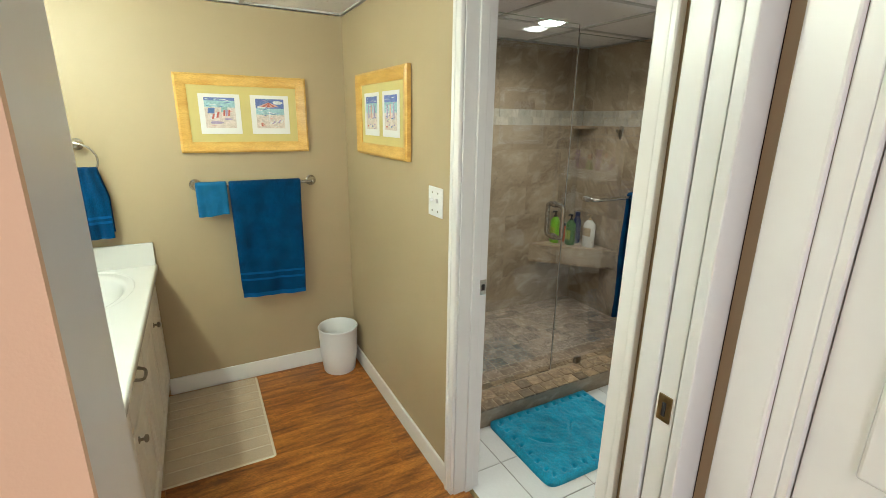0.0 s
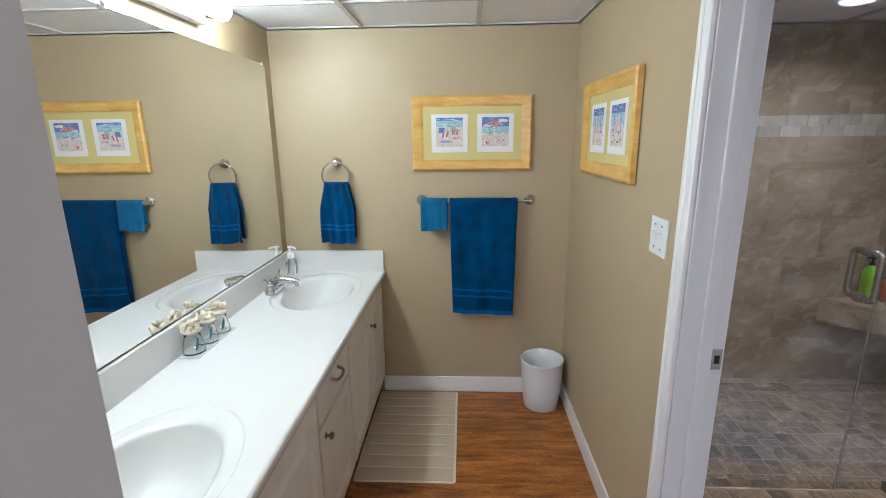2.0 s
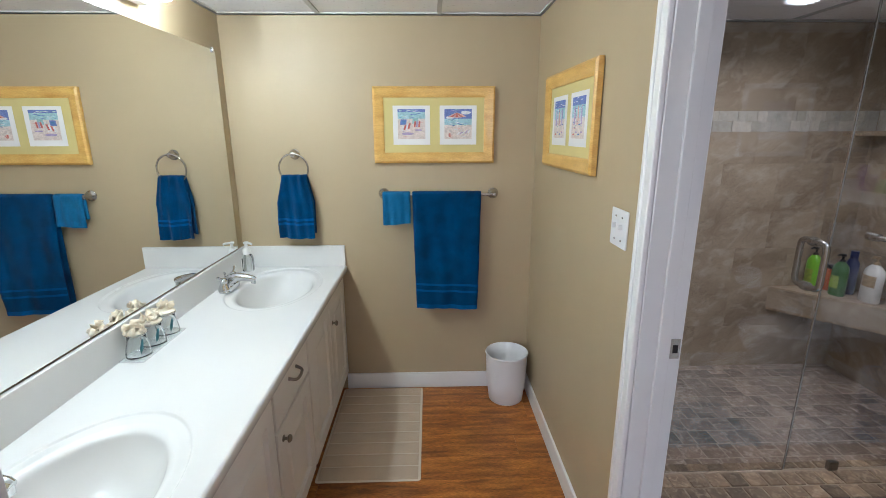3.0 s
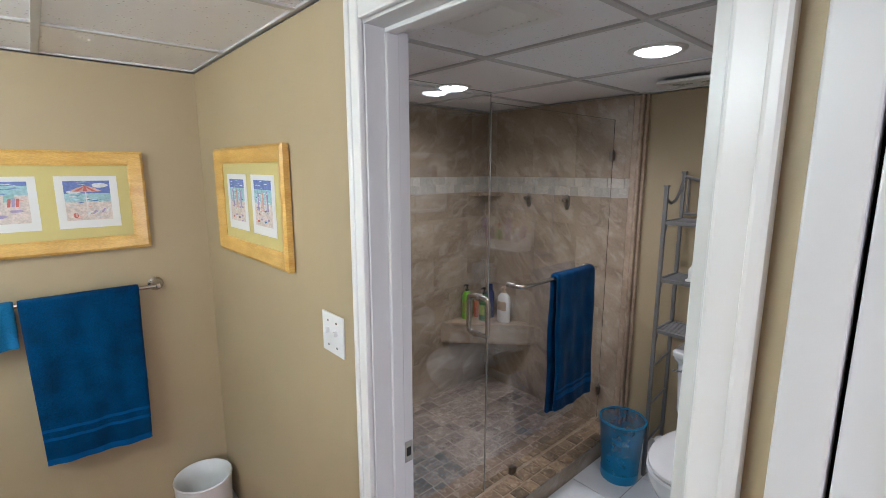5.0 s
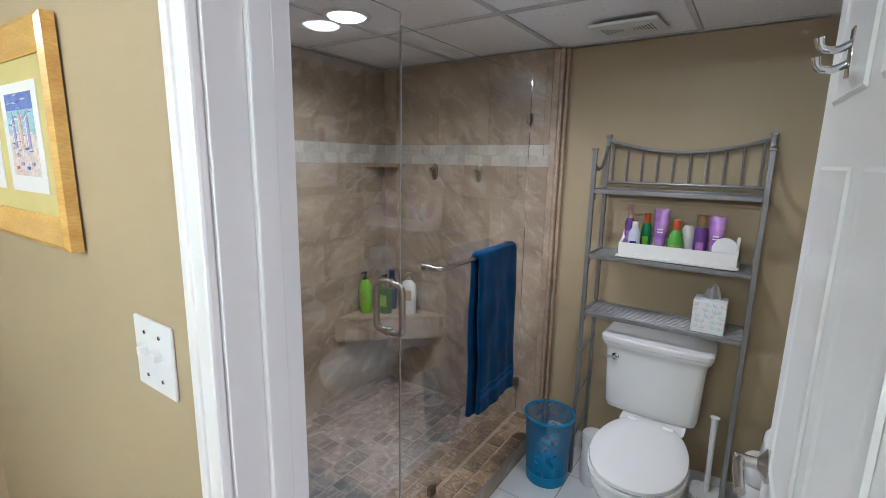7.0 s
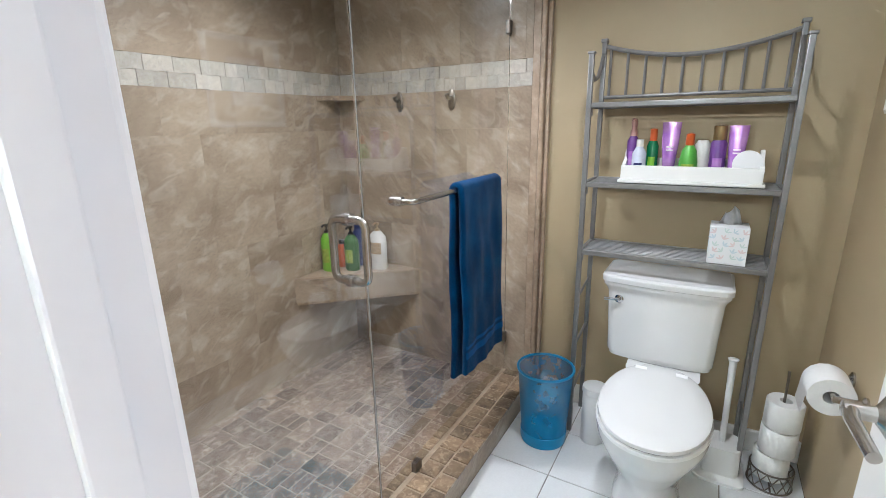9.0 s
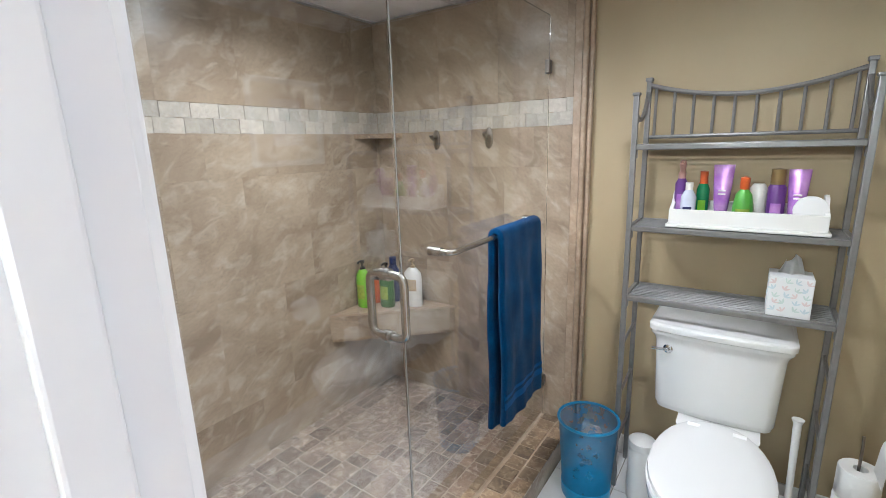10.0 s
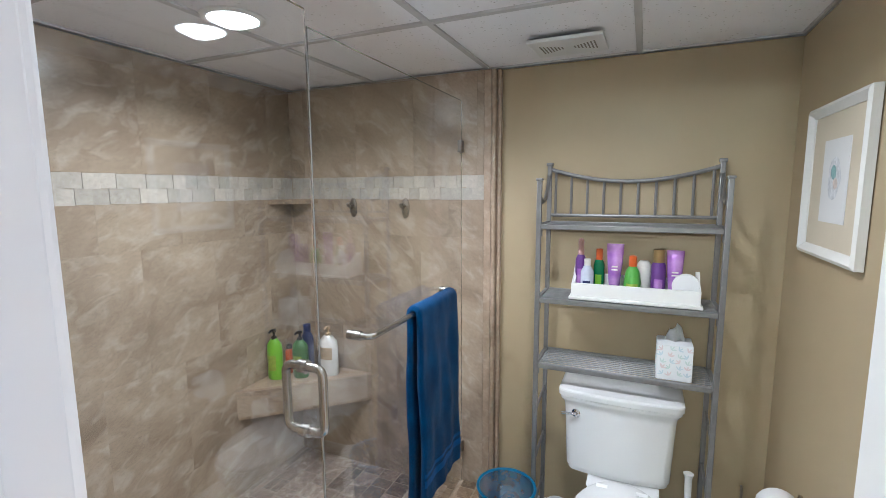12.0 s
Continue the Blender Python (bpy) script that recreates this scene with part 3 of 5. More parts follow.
part("side_splash", B(VX0 + 0.021, VX1 + 0.004, VY1 - 0.02, VY1, VZ - 0.002, 0.9, 0.004), CULT, vt)
for cx, cy in SINKS:
    d = part("drain", V([(0, 0.006), (0.012, 0.006), (0.016, 0.003), (0.022, 0.003), (0.024, 0)], 20), CHROME, vt, "chrome pop-up drain", at=pose(cx - 0.01, cy, VZ - 0.136))

# faucet
f = thing("faucet", pose(-0.648, 2.40, VZ), "chrome two-handle centerset faucet on the vanity top", "faucet")
bm = bmesh.new()
loft(bm, [rrect(0, 0, 0.027, 0.078, 0.026, 0.0), rrect(0, 0, 0.027, 0.078, 0.026, 0.008), rrect(0, 0, 0.021, 0.07, 0.02, 0.018)])
part("base_plate", bm, CHROME, f)
bm = T([(-0.006, 0, 0.01), (-0.004, 0, 0.034), (0.012, 0, 0.052), (0.045, 0, 0.06), (0.085, 0, 0.056), (0.118, 0, 0.048), (0.128, 0, 0.044)], [0.03, 0.027, 0.025, 0.021, 0.0175, 0.0155, 0.012], 18)
tube(bm, [(0.118, 0, 0.046), (0.118, 0, 0.026)], 0.0115)
part("spout", bm, CHROME, f)
part("lift_rod", tube(T([(-0.016, 0, 0.04), (-0.016, 0, 0.078)], 0.003), [(-0.016, 0, 0.074), (-0.016, 0, 0.084)], 0.006), CHROME, f)
for s in (-1, 1):
    bm = V([(0.0, 0.01), (0.028, 0.01), (0.028, 0.018), (0.022, 0.034), (0.016, 0.044), (0.0165, 0.05), (0.019, 0.056), (0.016, 0.064), (0.009, 0.07), (0, 0.072)], 20, off=(0, s * 0.054, 0))
    h = part("handle", bm, CHROME, f)
    part("lever", T([(0, s * 0.054, 0.064), (-0.004, s * 0.074, 0.072), (-0.008, s * 0.094, 0.083), (-0.009, s * 0.1, 0.085)], [0.007, 0.0055, 0.0075, 0.004], 10), CHROME, h)

copy_thing(f, pose(-0.648, 1.065, VZ))

# soap pump
sp = thing("soap_dispenser", pose(-0.672, 2.705, VZ), "clear soap bottle with a white foam pump", "soap dispenser")
bm = bmesh.new()
loft(bm, [rrect(0, 0, 0.028, 0.022, 0.012, z) for z in (0.0,)] + [rrect(0, 0, a, b, 0.012, z) for a, b, z in ((0.03, 0.024, 0.004), (0.029, 0.023, 0.07), (0.024, 0.02, 0.085), (0.017, 0.017, 0.095))])
part("bottle", bm, JARG, sp, "clear plastic bottle").visible_shadow = False
bm = V([(0.019, 0.093), (0.021, 0.1), (0.02, 0.118), (0.012, 0.126), (0.008, 0.13), (0.008, 0.15), (0.014, 0.152), (0.014, 0.16), (0, 0.162)], 18)
tube(bm, [(0, 0, 0.156), (0.03, -0.015, 0.155), (0.038, -0.019, 0.15)], 0.006, 8)
part("pump", bm, PLAST, sp)

# shell jars on a glass tray
TRAYG = mat("tray_glass", (0.8, 0.84, 0.83), 0.08, var=0.03)
TRAYG.node_tree.nodes["Principled BSDF"].inputs["Alpha"].default_value = 0.22
tr = solo("glass_tray", B(-0.697, -0.615, 1.655, 1.925, VZ + 0.002, VZ + 0.007, 0.001), TRAYG, pose(0, 0, 0), "clear glass tray under three shell jars", "tray")
tr.visible_shadow = False
SHELL = mat("cream_seashell", (0.72, 0.6, 0.42), 0.5, color2=(0.8, 0.74, 0.64), scale=40, bump=0.5, bscale=120)
GREEN = mat("dark_green_decal", (0.02, 0.12, 0.14), 0.5, var=0.2)
for k, y in enumerate((1.7, 1.79, 1.88)):
    j = thing("shell_jar", pose(-0.656, y, VZ + 0.0075), "small clear glass jar topped with cream seashells", "jar", "shell jars")
    g = part("jar", V([(0, 0.0), (0.036, 0.0), (0.039, 0.004), (0.036, 0.03), (0.028, 0.065), (0.028, 0.075), (0.034, 0.08), (0.034, 0.084), (0.031, 0.084), (0.025, 0.072), (0.025, 0.062), (0.033, 0.03), (0.035, 0.008), (0, 0.006)], 26), JARG, j)
    g.visible_shadow = False
    bm = bmesh.new()
    lathe(bm, [(0, 0.08), (0.031, 0.081), (0.033, 0.086), (0.026, 0.094), (0, 0.097)], 20)
    random.seed(5 + k)
    part("lid", bm, SHELL, j, "shell-covered lid")
    for q in range(15):
        a, rr = random.uniform(0, 6.28), random.uniform(0.0, 0.034)
        h = 0.118 - 0.6 * rr + random.uniform(-0.006, 0.006)
        s = random.uniform(0.008, 0.014)
        bm = V([(0, -s), (s * 0.7, -s * 0.6), (s, 0), (s * 0.55, s * 0.8), (0.001, s * 1.5)], 9, sx=1, sy=random.uniform(0.5, 0.9))
        part("shell", bm, SHELL, j, at=pose(rr * math.cos(a), rr * math.sin(a), h, random.uniform(-70, 70), random.uniform(-70, 70), random.uniform(0, 360)))
    bm = T([(0.0355, -0.008, 0.018), (0.034, -0.003, 0.035), (0.031, 0.002, 0.052), (0.029, 0.006, 0.064)], [0.001, 0.0055, 0.004, 0.0015], 8)
    part("leaf_mark", bm, GREEN, j, "dark green leaf mark", at=pose(0, 0, 0, 0, 0, -35))

# mirror
bm = bmesh.new()
box(bm, XL + 0.001, XL + 0.012, YP1 + 0.02, 2.69, 0.908, 1.9, 0.001)
mi = thing("wall_mirror", pose(0, 0, 0), "large frameless wall mirror above the vanity", "mirror")
part("mirror_glass", bm, MIRR, mi)
for y in (2.66, 1.6):
    part("clip", B(XL + 0.006, XL + 0.018, y - 0.008, y + 0.008, 1.885, 1.91, 0.002), CHROME, mi)

# bulb bar above the mirror
vl = thing("vanity_light", pose(XL, 0, 2.0), "chrome light bar with bare globe bulbs above the mirror", "light fixture")
part("bar", B(0.0, 0.045, 0.9, 2.12, -0.042, 0.042, 0.008), mat("satin_fixture_metal", (0.5, 0.48, 0.5), 0.42, metal=0.7, var=0.08, scale=40), vl)
GLOBE = glow("lit_globe_bulb", (0.93, 0.975, 0.95), BULB)
for y in (1.02, 1.29, 1.56, 1.83, 2.1):
    part("socket", V([(0.024, 0), (0.024, 0.02), (0.018, 0.024)], 16), CHROME, vl, at=pose(0.045, y, 0, 0, 90, 0))
    part("bulb", V([(0, 0.095), (0.022, 0.09), (0.036, 0.075), (0.04, 0.057), (0.035, 0.04), (0.02, 0.026), (0.014, 0.02)], 20), GLOBE, vl, "lit white globe bulb", at=pose(0.05, y, 0.008, 0, 90, 0))


# ---- framed prints ----
INKS = [mat("ink_" + n, c, 0.8, var=0.25, scale=60, fine=0.2, fscale=150) for n, c in (("sky", (0.17, 0.23, 0.55)), ("sea", (0.4, 0.62, 0.68)), ("sand", (0.76, 0.65, 0.6)), ("coral", (0.62, 0.16, 0.14)), ("violet", (0.44, 0.36, 0.58)), ("cloud", (0.78, 0.78, 0.8)), ("foam", (0.32, 0.52, 0.52)), ("deep", (0.1, 0.22, 0.48)), ("blush", (0.75, 0.45, 0.4)))]


def framed_print(at, w, h, fw, label, scenes, fmat=None, mmat=None, group=""):
    """A picture that hangs in the plane y = 0 and faces -y, its lower left corner at the origin."""
    p = thing("framed_picture", at, label, "picture", group)
    bm = bmesh.new()
    prof = [(0.0, -0.003), (0.0, -0.022), (0.01, -0.028), (fw * 0.7, -0.02), (fw, -0.014), (fw, -0.003)]
    rings = []
    for d, y in prof:
        rings.append([(d, y, d), (w - d, y, d), (w - d, y, h - d), (d, y, h - d)])
    rings.append(rings[0])
    loft(bm, rings, cap=False)
    bmesh.ops.remove_doubles(bm, verts=bm.verts, dist=1e-6)
    part("frame", bm, fmat or FRAMEW, p, angle=25)
    part("mat_board", B(fw - 0.004, w - fw + 0.004, -0.010, -0.004, fw - 0.004, h - fw + 0.004), mmat or MATB, p)
    for (cx, cz, pw, ph, kind) in scenes:
        q = part("print", B(cx - pw / 2, cx + pw / 2, -0.0115, -0.0104, cz - ph / 2, cz + ph / 2), PAPER, p, "white-bordered beach print")
        iw, ih = pw * 0.74, ph * 0.76
        x0, z0 = cx - iw / 2, cz - ih / 2 + ph * 0.03
        rs = random.Random(round(cx * 977) + len(kind))
        coat = [0.0]

        def shape(name, pts, ink):
            """A patch of ink; each later one lies a hair above the last."""
            coat[0] += 0.00003
            bm2 = bmesh.new()
            ring = lambda y: [(x0 + a * iw, y, z0 + c * ih) for a, c in pts]
            loft(bm2, [ring(-0.0117), ring(-0.0119 - coat[0])])
            bmesh.ops.recalc_face_normals(bm2, faces=bm2.faces)
            part(name, bm2, INKS[ink], q)

        def patch(name, a, b, c, d, ink, slant=0.0):
            shape(name, [(a, c), (b, c), (b + slant, d), (a + slant, d)], ink)

        def blob(name, a, c, ra, rc, ink, n=12):
            shape(name, [(a + ra * math.cos(6.2832 * k / n) * (1 + 0.18 * math.sin(5 * k)), c + rc * math.sin(6.2832 * k / n)) for k in range(n)], ink)

        def strokes(n, c0, c1, inks, long=0.22):
            for _ in range(n):
                a0, c = rs.uniform(0.0, 1 - long), rs.uniform(c0, c1 - 0.03)
                ln, th, rise = rs.uniform(0.3, 1) * long, rs.uniform(0.008, 0.02), rs.uniform(-0.02, 0.02)
                shape("stroke", [(a0, c), (a0 + ln / 2, c - th / 2), (a0 + ln, c + rise), (a0 + ln * 0.6, c + th + rise / 2)], rs.choice(inks))

        if kind == "pale":
            blob("wash", 0.5, 0.5, 0.36, 0.34, 5)
            blob("flower", 0.45, 0.6, 0.14, 0.12, 6, 9)
            blob("flower", 0.58, 0.42, 0.12, 0.09, 2, 9)
            continue
        shore, far = {"chairs": (0.68, 0.9), "umbrella": (0.47, 0.68), "huts": (0.5, 0.8)}[kind]
        patch("sand_band", 0, 1, 0, shore, 2)
        patch("sea_band", 0, 1, shore, far, 1)
        patch("sky_band", 0, 1, far, 1, 0)
        strokes(16, shore - 0.03, far, (5, 5, 6, 7, 0), 0.3)
        strokes(14, 0.02, shore - 0.05, (5, 5, 4, 2, 8), 0.24)
        strokes(8, far, 1.0, (5, 5, 7, 4, 1), 0.3)
        if kind == "umbrella":
            blob("cloud", 0.78, 0.88, 0.2, 0.06, 5)
            blob("cloud", 0.2, 0.72, 0.18, 0.04, 5)
            shape("umbrella", [(0.12, 0.74), (0.46, 0.71), (0.8, 0.74), (0.66, 0.82), (0.46, 0.88), (0.28, 0.83)], 8)
            for k in range(3):
                shape("umbrella_stripe", [(0.2 + 0.2 * k, 0.735), (0.3 + 0.2 * k, 0.73), (0.47, 0.87), (0.44, 0.87)], 3)
            patch("umbrella_pole", 0.45, 0.468, 0.14, 0.72, 5)
            blob("ball", 0.2, 0.13, 0.06, 0.065, 3)
            blob("ball_patch", 0.21, 0.14, 0.025, 0.05, 8)
            for k in range(5):
                patch("lounger_stripe", 0.44 + 0.1 * k, 0.49 + 0.1 * k, 0.14 + 0.012 * k, 0.22 + 0.022 * k, 4 if k % 2 else 5, 0.08)
        elif kind == "chairs":
            patch("chair_back", 0.08, 0.3, 0.48, 0.66, 0, 0.03)
            patch("chair_back_panel", 0.13, 0.27, 0.52, 0.62, 7, 0.02)
            for k in range(4):
                patch("chair_stripe", 0.12 + 0.075 * k, 0.19 + 0.075 * k, 0.28 + 0.02 * k, 0.44 + 0.03 * k, 3 if k % 2 else 5, 0.06)
            patch("chair_back", 0.52, 0.72, 0.52, 0.7, 6, 0.03)
            for k in range(3):
                patch("chair_stripe", 0.58 + 0.08 * k, 0.64 + 0.08 * k, 0.4, 0.6, 3 if k % 2 == 0 else 4, 0.03)
            blob("shade", 0.35, 0.18, 0.24, 0.045, 4)
            blob("shade", 0.75, 0.3, 0.16, 0.03, 4)
        else:
            for k in range(3):
                shape("post", [(0.15 + 0.26 * k, 0.34), (0.29 + 0.26 * k, 0.34), (0.27 + 0.26 * k, 0.7), (0.22 + 0.26 * k, 0.78), (0.17 + 0.26 * k, 0.7)], 4 if k != 1 else 8)
                patch("post_light", 0.18 + 0.26 * k, 0.21 + 0.26 * k, 0.36, 0.7, 5)
            strokes(18, 0.25, 0.85, (4, 6, 5, 7, 8, 5), 0.2)
            for k in range(4):
                blob("mark", 0.2 + 0.2 * k, 0.1 + 0.05 * (k % 2), 0.05, 0.022, (3, 4, 7, 4)[k])
    return p


framed_print(pose(0.034, YF, 1.352), 0.638, 0.39, 0.055, "honey wood frame with two beach prints on a yellow-green mat", [(0.2, 0.195, 0.195, 0.2, "chairs"), (0.446, 0.195, 0.195, 0.2, "umbrella")], group="beach prints")
framed_print(pose(XR - 0.012, 2.466, 1.362, 0, 0, -89), 0.632, 0.388, 0.055, "honey wood frame with two beach prints hung on the partition wall", [(0.196, 0.194, 0.195, 0.2, "huts"), (0.436, 0.194, 0.195, 0.2, "huts")], group="beach prints")

# ---- towel bar, ring, towels ----
tb = thing("towel_bar", pose(0, YF, 1.186), "brushed nickel towel bar on the end wall", "towel bar")
part("bar", T([(0.07, -0.062, 0), (0.68, -0.062, 0)], 0.0085), NICKEL, tb)
for x in (0.076, 0.674):
    part("bracket", V([(0.0, 0.0), (0.029, 0.0), (0.03, 0.006), (0.022, 0.014), (0.014, 0.024), (0.0135, 0.066), (0.008, 0.073), (0, 0.074)], 20), NICKEL, tb, at=pose(x, 0, 0, 90, 0, 0))


def drape(w, front, back, rad, thick, seed, wave=0.006, flare=0.0, n=36, gather=0.0, band=None):
    """A towel over a bar along x at the origin: front hangs towards -y. gather: how much the top is drawn in."""
    line = [(-rad, -front + front * k / 52) for k in range(53)]
    line += [(-rad * math.cos(a), rad * math.sin(a)) for a in (0.5, 1.05, 1.57, 2.1, 2.6)]
    line += [(rad, -back * k / 14) for k in range(15)]
    bm = bmesh.new()
    outer, inner = [], []
    for j in range(n + 1):
        u = j / n
        ro, ri = [], []
        for y, z in line:
            hang = max(0.0, -z)
            side = -1 if y <= 0 else 1
            g = 1 - gather * max(0.0, 1 - hang / 0.12)
            x = (u - 0.5) * w * (1 + flare * hang) * g
            wob = wave * (0.35 + min(1, hang / 0.25)) * (math.sin(u * 11 + seed + 1.3 * hang * 8) * 0.6 + math.sin(u * 23 + seed * 2.1 - hang * 5) * 0.4)
            wob += gather * 0.02 * max(0.0, 1 - hang / 0.2) * math.sin(u * 19 + seed)
            wob += 0.004 * noise.noise((u * 6 + seed, z * 9, side * 3.0))
            edge = thick * (0.5 if j in (0, n) else 1.0)
            yo = y + side * (edge * 0.5) + wob - (0.012 if side < 0 else -0.004) * min(1, hang / 0.4)
            yi = y - side * (edge * 0.5) + wob - (0.012 if side < 0 else -0.004) * min(1, hang / 0.4)
            if z > 0:
                k = 1 + edge * 0.5 / rad
                yo, zo = y * k + wob, z * k
                yi, zi = y / k + wob, z / k
            else:
                zo = zi = z + 0.006 * math.sin(u * 3 + seed) * (hang / front) * (1 if side < 0 else 0)
            ro.append(bm.verts.new((x, yo, zo)))
            ri.append(bm.verts.new((x, yi, zi)))
        outer.append(ro)
        inner.append(ri)
    m = len(line)
    if band:
        # only the woven strip, a little proud of the front
        keep = [k for k in range(52) if band[0] <= (line[k][1] + line[k + 1][1]) / 2 <= band[1]]
        for j in range(n):
            for k in keep:
                bm.faces.new((outer[j][k], outer[j + 1][k], outer[j + 1][k + 1], outer[j][k + 1]))
        bmesh.ops.delete(bm, geom=[v for v in bm.verts if not v.link_faces], context="VERTS")
        for v in bm.verts:
            v.co.y -= 0.0015
        return bm
    for j in range(n):
        for k in range(m - 1):
            bm.faces.new((outer[j][k], outer[j + 1][k], outer[j + 1][k + 1], outer[j][k + 1]))
            bm.faces.new((inner[j][k + 1], inner[j + 1][k + 1], inner[j + 1][k], inner[j][k]))
        for k in (0, m - 1):
            bm.faces.new((outer[j][k], inner[j][k], inner[j + 1][k], outer[j + 1][k]))
    for j in (0, n):
        for k in range(m - 1):
            bm.faces.new((outer[j][k], outer[j][k + 1], inner[j][k + 1], inner[j][k]))
    bmesh.ops.recalc_face_normals(bm, faces=bm.faces)
    return bm


def towel(name, at, w, front, back, seed, label, material=TOWEL, bands=(), thick=0.012, rad=0.014, **k):
    t = thing(name, at, label, "towel")
    part("cloth", drape(w, front, back, rad, thick, seed, **k), material, t, angle=70)
    for z0, z1 in bands:
        src = drape(w, front, back, rad, thick, seed, band=(z0, z1), **k)
        part("border", src, TBAND, t, "lighter woven border", angle=70)
    return t


towel("bath_towel", pose(0.417, YF - 0.062, 1.186), 0.37, 0.642, 0.6, 1.7, "deep blue terry bath towel hanging on the bar", bands=((-0.54, -0.525), (-0.512, -0.497), (-0.64, -0.62)), flare=-0.12)
towel("washcloth", pose(0.148, YF - 0.062, 1.186), 0.148, 0.155, 0.12, 4.2, "mid-blue washcloth folded over the bar", material=WASHC, n=20)
rg = thing("towel_ring", pose(-0.392, YF, 1.4), "brushed nickel towel ring on the end wall", "towel ring")
part("bracket", V([(0.0, 0.0), (0.027, 0.0), (0.028, 0.006), (0.02, 0.014), (0.013, 0.03), (0.014, 0.05), (0, 0.054)], 20), NICKEL, rg, at=pose(0, 0, 0, 90, 0, 0))
part("ring", T([(0.076 * math.sin(a), -0.045 - 0.004 * math.cos(a), -0.072 + 0.076 * math.cos(a)) for a in [6.2832 * k / 40 for k in range(41)]], 0.0048, 10), NICKEL, rg)
towel("hand_towel", pose(-0.39, YF - 0.05, 1.272), 0.185, 0.312, 0.295, 2.6, "deep blue terry hand towel pulled through the ring", bands=((-0.237, -0.225), (-0.215, -0.203)), n=30, wave=0.012, gather=0.28, thick=0.014, rad=0.018)
towel("shower_towel", pose(2.425, GY - 0.065, 1.126), 0.345, 0.715, 0.75, 5.1, "deep blue bath towel hanging on the glass screen's bar", bands=((-0.64, -0.622), (-0.61, -0.595)), wave=0.0055, n=44, flare=-0.06, thick=0.024, rad=0.018)

# ---- bins, mats, switch ----
wb = thing("waste_bin", pose(0.757, 2.649, 0.001), "white plastic round waste bin in the corner", "waste bin")
part("bucket", V([(0, 0.004), (0.088, 0.004), (0.092, 0.0), (0.097, 0.005), (0.112, 0.13), (0.118, 0.28), (0.122, 0.29), (0.119, 0.296), (0.114, 0.29), (0.108, 0.13), (0.093, 0.01), (0, 0.008)], 40), PLAST, wb)
m_ = thing("bath_mat", pose(0.036, 2.375, 0.0), "beige ribbed bath mat on the wood floor", "bath mat")
bm = bmesh.new()
loft(bm, [rrect(0, 0, 0.232, 0.38, 0.012, 0.001), rrect(0, 0, 0.236, 0.384, 0.014, 0.005), rrect(0, 0, 0.23, 0.378, 0.012, 0.009)])
MATS = mat("pale_mat_backing", (0.7, 0.62, 0.5), 0.95, var=0.08, scale=12, bump=0.5, bscale=400)
part("pad", bm, MATS, m_)
for k in range(9):
    y = -0.335 + 0.0838 * k
    bm = bmesh.new()
    loft(bm, [rrect(0, y, 0.224, 0.0416, 0.004, 0.008), rrect(0, y, 0.224, 0.0416, 0.004, 0.0105), rrect(0, y, 0.221, 0.039, 0.004, 0.0122)])
    part("rib", bm, MATM, m_)
    if k:
        part("seam", T([(-0.221, y - 0.0419, 0.0112), (0.0, y - 0.0416, 0.0114), (0.221, y - 0.0419, 0.0112)], 0.0021, 8), MATS, m_)
rug = thing("bath_rug", pose(1.625, 1.497, 0.0), "turquoise plush bath rug on the white tile floor", "bath rug")
bm = bmesh.new()
nx, ny = 150, 110
hx, hy = 0.34, 0.25
g = [[None] * (ny + 1) for _ in range(nx + 1)]
for i in range(nx + 1):
    for j in range(ny + 1):
        u, v = 2 * i / nx - 1, 2 * j / ny - 1
        sc = 1.0 / max(1.0, (abs(u) ** 14 + abs(v) ** 14) ** (1 / 14))
        x, y = u * hx * sc, v * hy * sc
        d = 1 - max(abs(u), abs(v))
        z = 0.026 * min(1, d / 0.08) ** 0.5 + 0.006 * noise.noise((x * 14, y * 14, 3)) * min(1, d / 0.1) + 0.002 * noise.noise((x * 60, y * 60, 1))
        inset = min(hx - abs(x), hy - abs(y))
        along = y if hx - abs(x) < hy - abs(y) else x
        z -= 0.015 * math.exp(-((inset - 0.045) / 0.011) ** 2) * max(0.0, math.sin(along * 105)) ** 2
        z -= 0.013 * math.exp(-((y - 0.06 * math.sin(x * 17)) / 0.012) ** 2) * max(0.0, math.sin(x * 31 + 1)) * (1 if inset > 0.09 else 0)
        g[i][j] = bm.verts.new((x, y, max(z, 0.001)))
for i in range(nx):
    for j in range(ny):
        bm.faces.new((g[i][j], g[i + 1][j], g[i + 1][j + 1], g[i][j + 1]))
part("plush_top", bm, RUGM, rug, angle=80)

sw = thing("light_switch", pose(XR, 1.606, 1.228), "white two-gang toggle switch plate", "light switch")
part("plate", B(-0.006, 0, -0.0585, 0.0585, -0.0575, 0.0575, 0.003), PLAST, sw)
for s in (-1, 1):
    part("toggle", B(-0.018, -0.005, s * 0.023 - 0.005, s * 0.023 + 0.005, 0.0, 0.014, 0.002), PLAST, sw)
    for z in (-0.035, 0.035):
        part("screw", V([(0.0035, 0), (0.003, 0.0012), (0, 0.0015)], 10), NICKEL, sw, at=pose(-0.006, s * 0.023, z, 0, -90, 0))
st = thing("strike_plate", pose(XS - 0.018, DY1, 0.924), "nickel strike plate on the door jamb", "strike plate")
part("plate", B(-0.014, 0.014, -0.0025, 0.0, -0.03, 0.03, 0.0008), NICKEL, st)
# latch hole drawn as a black plate, its shade in the colour
part("hole", B(-0.006, 0.008, -0.0035, -0.0024, -0.012, 0.012), DARK, st)

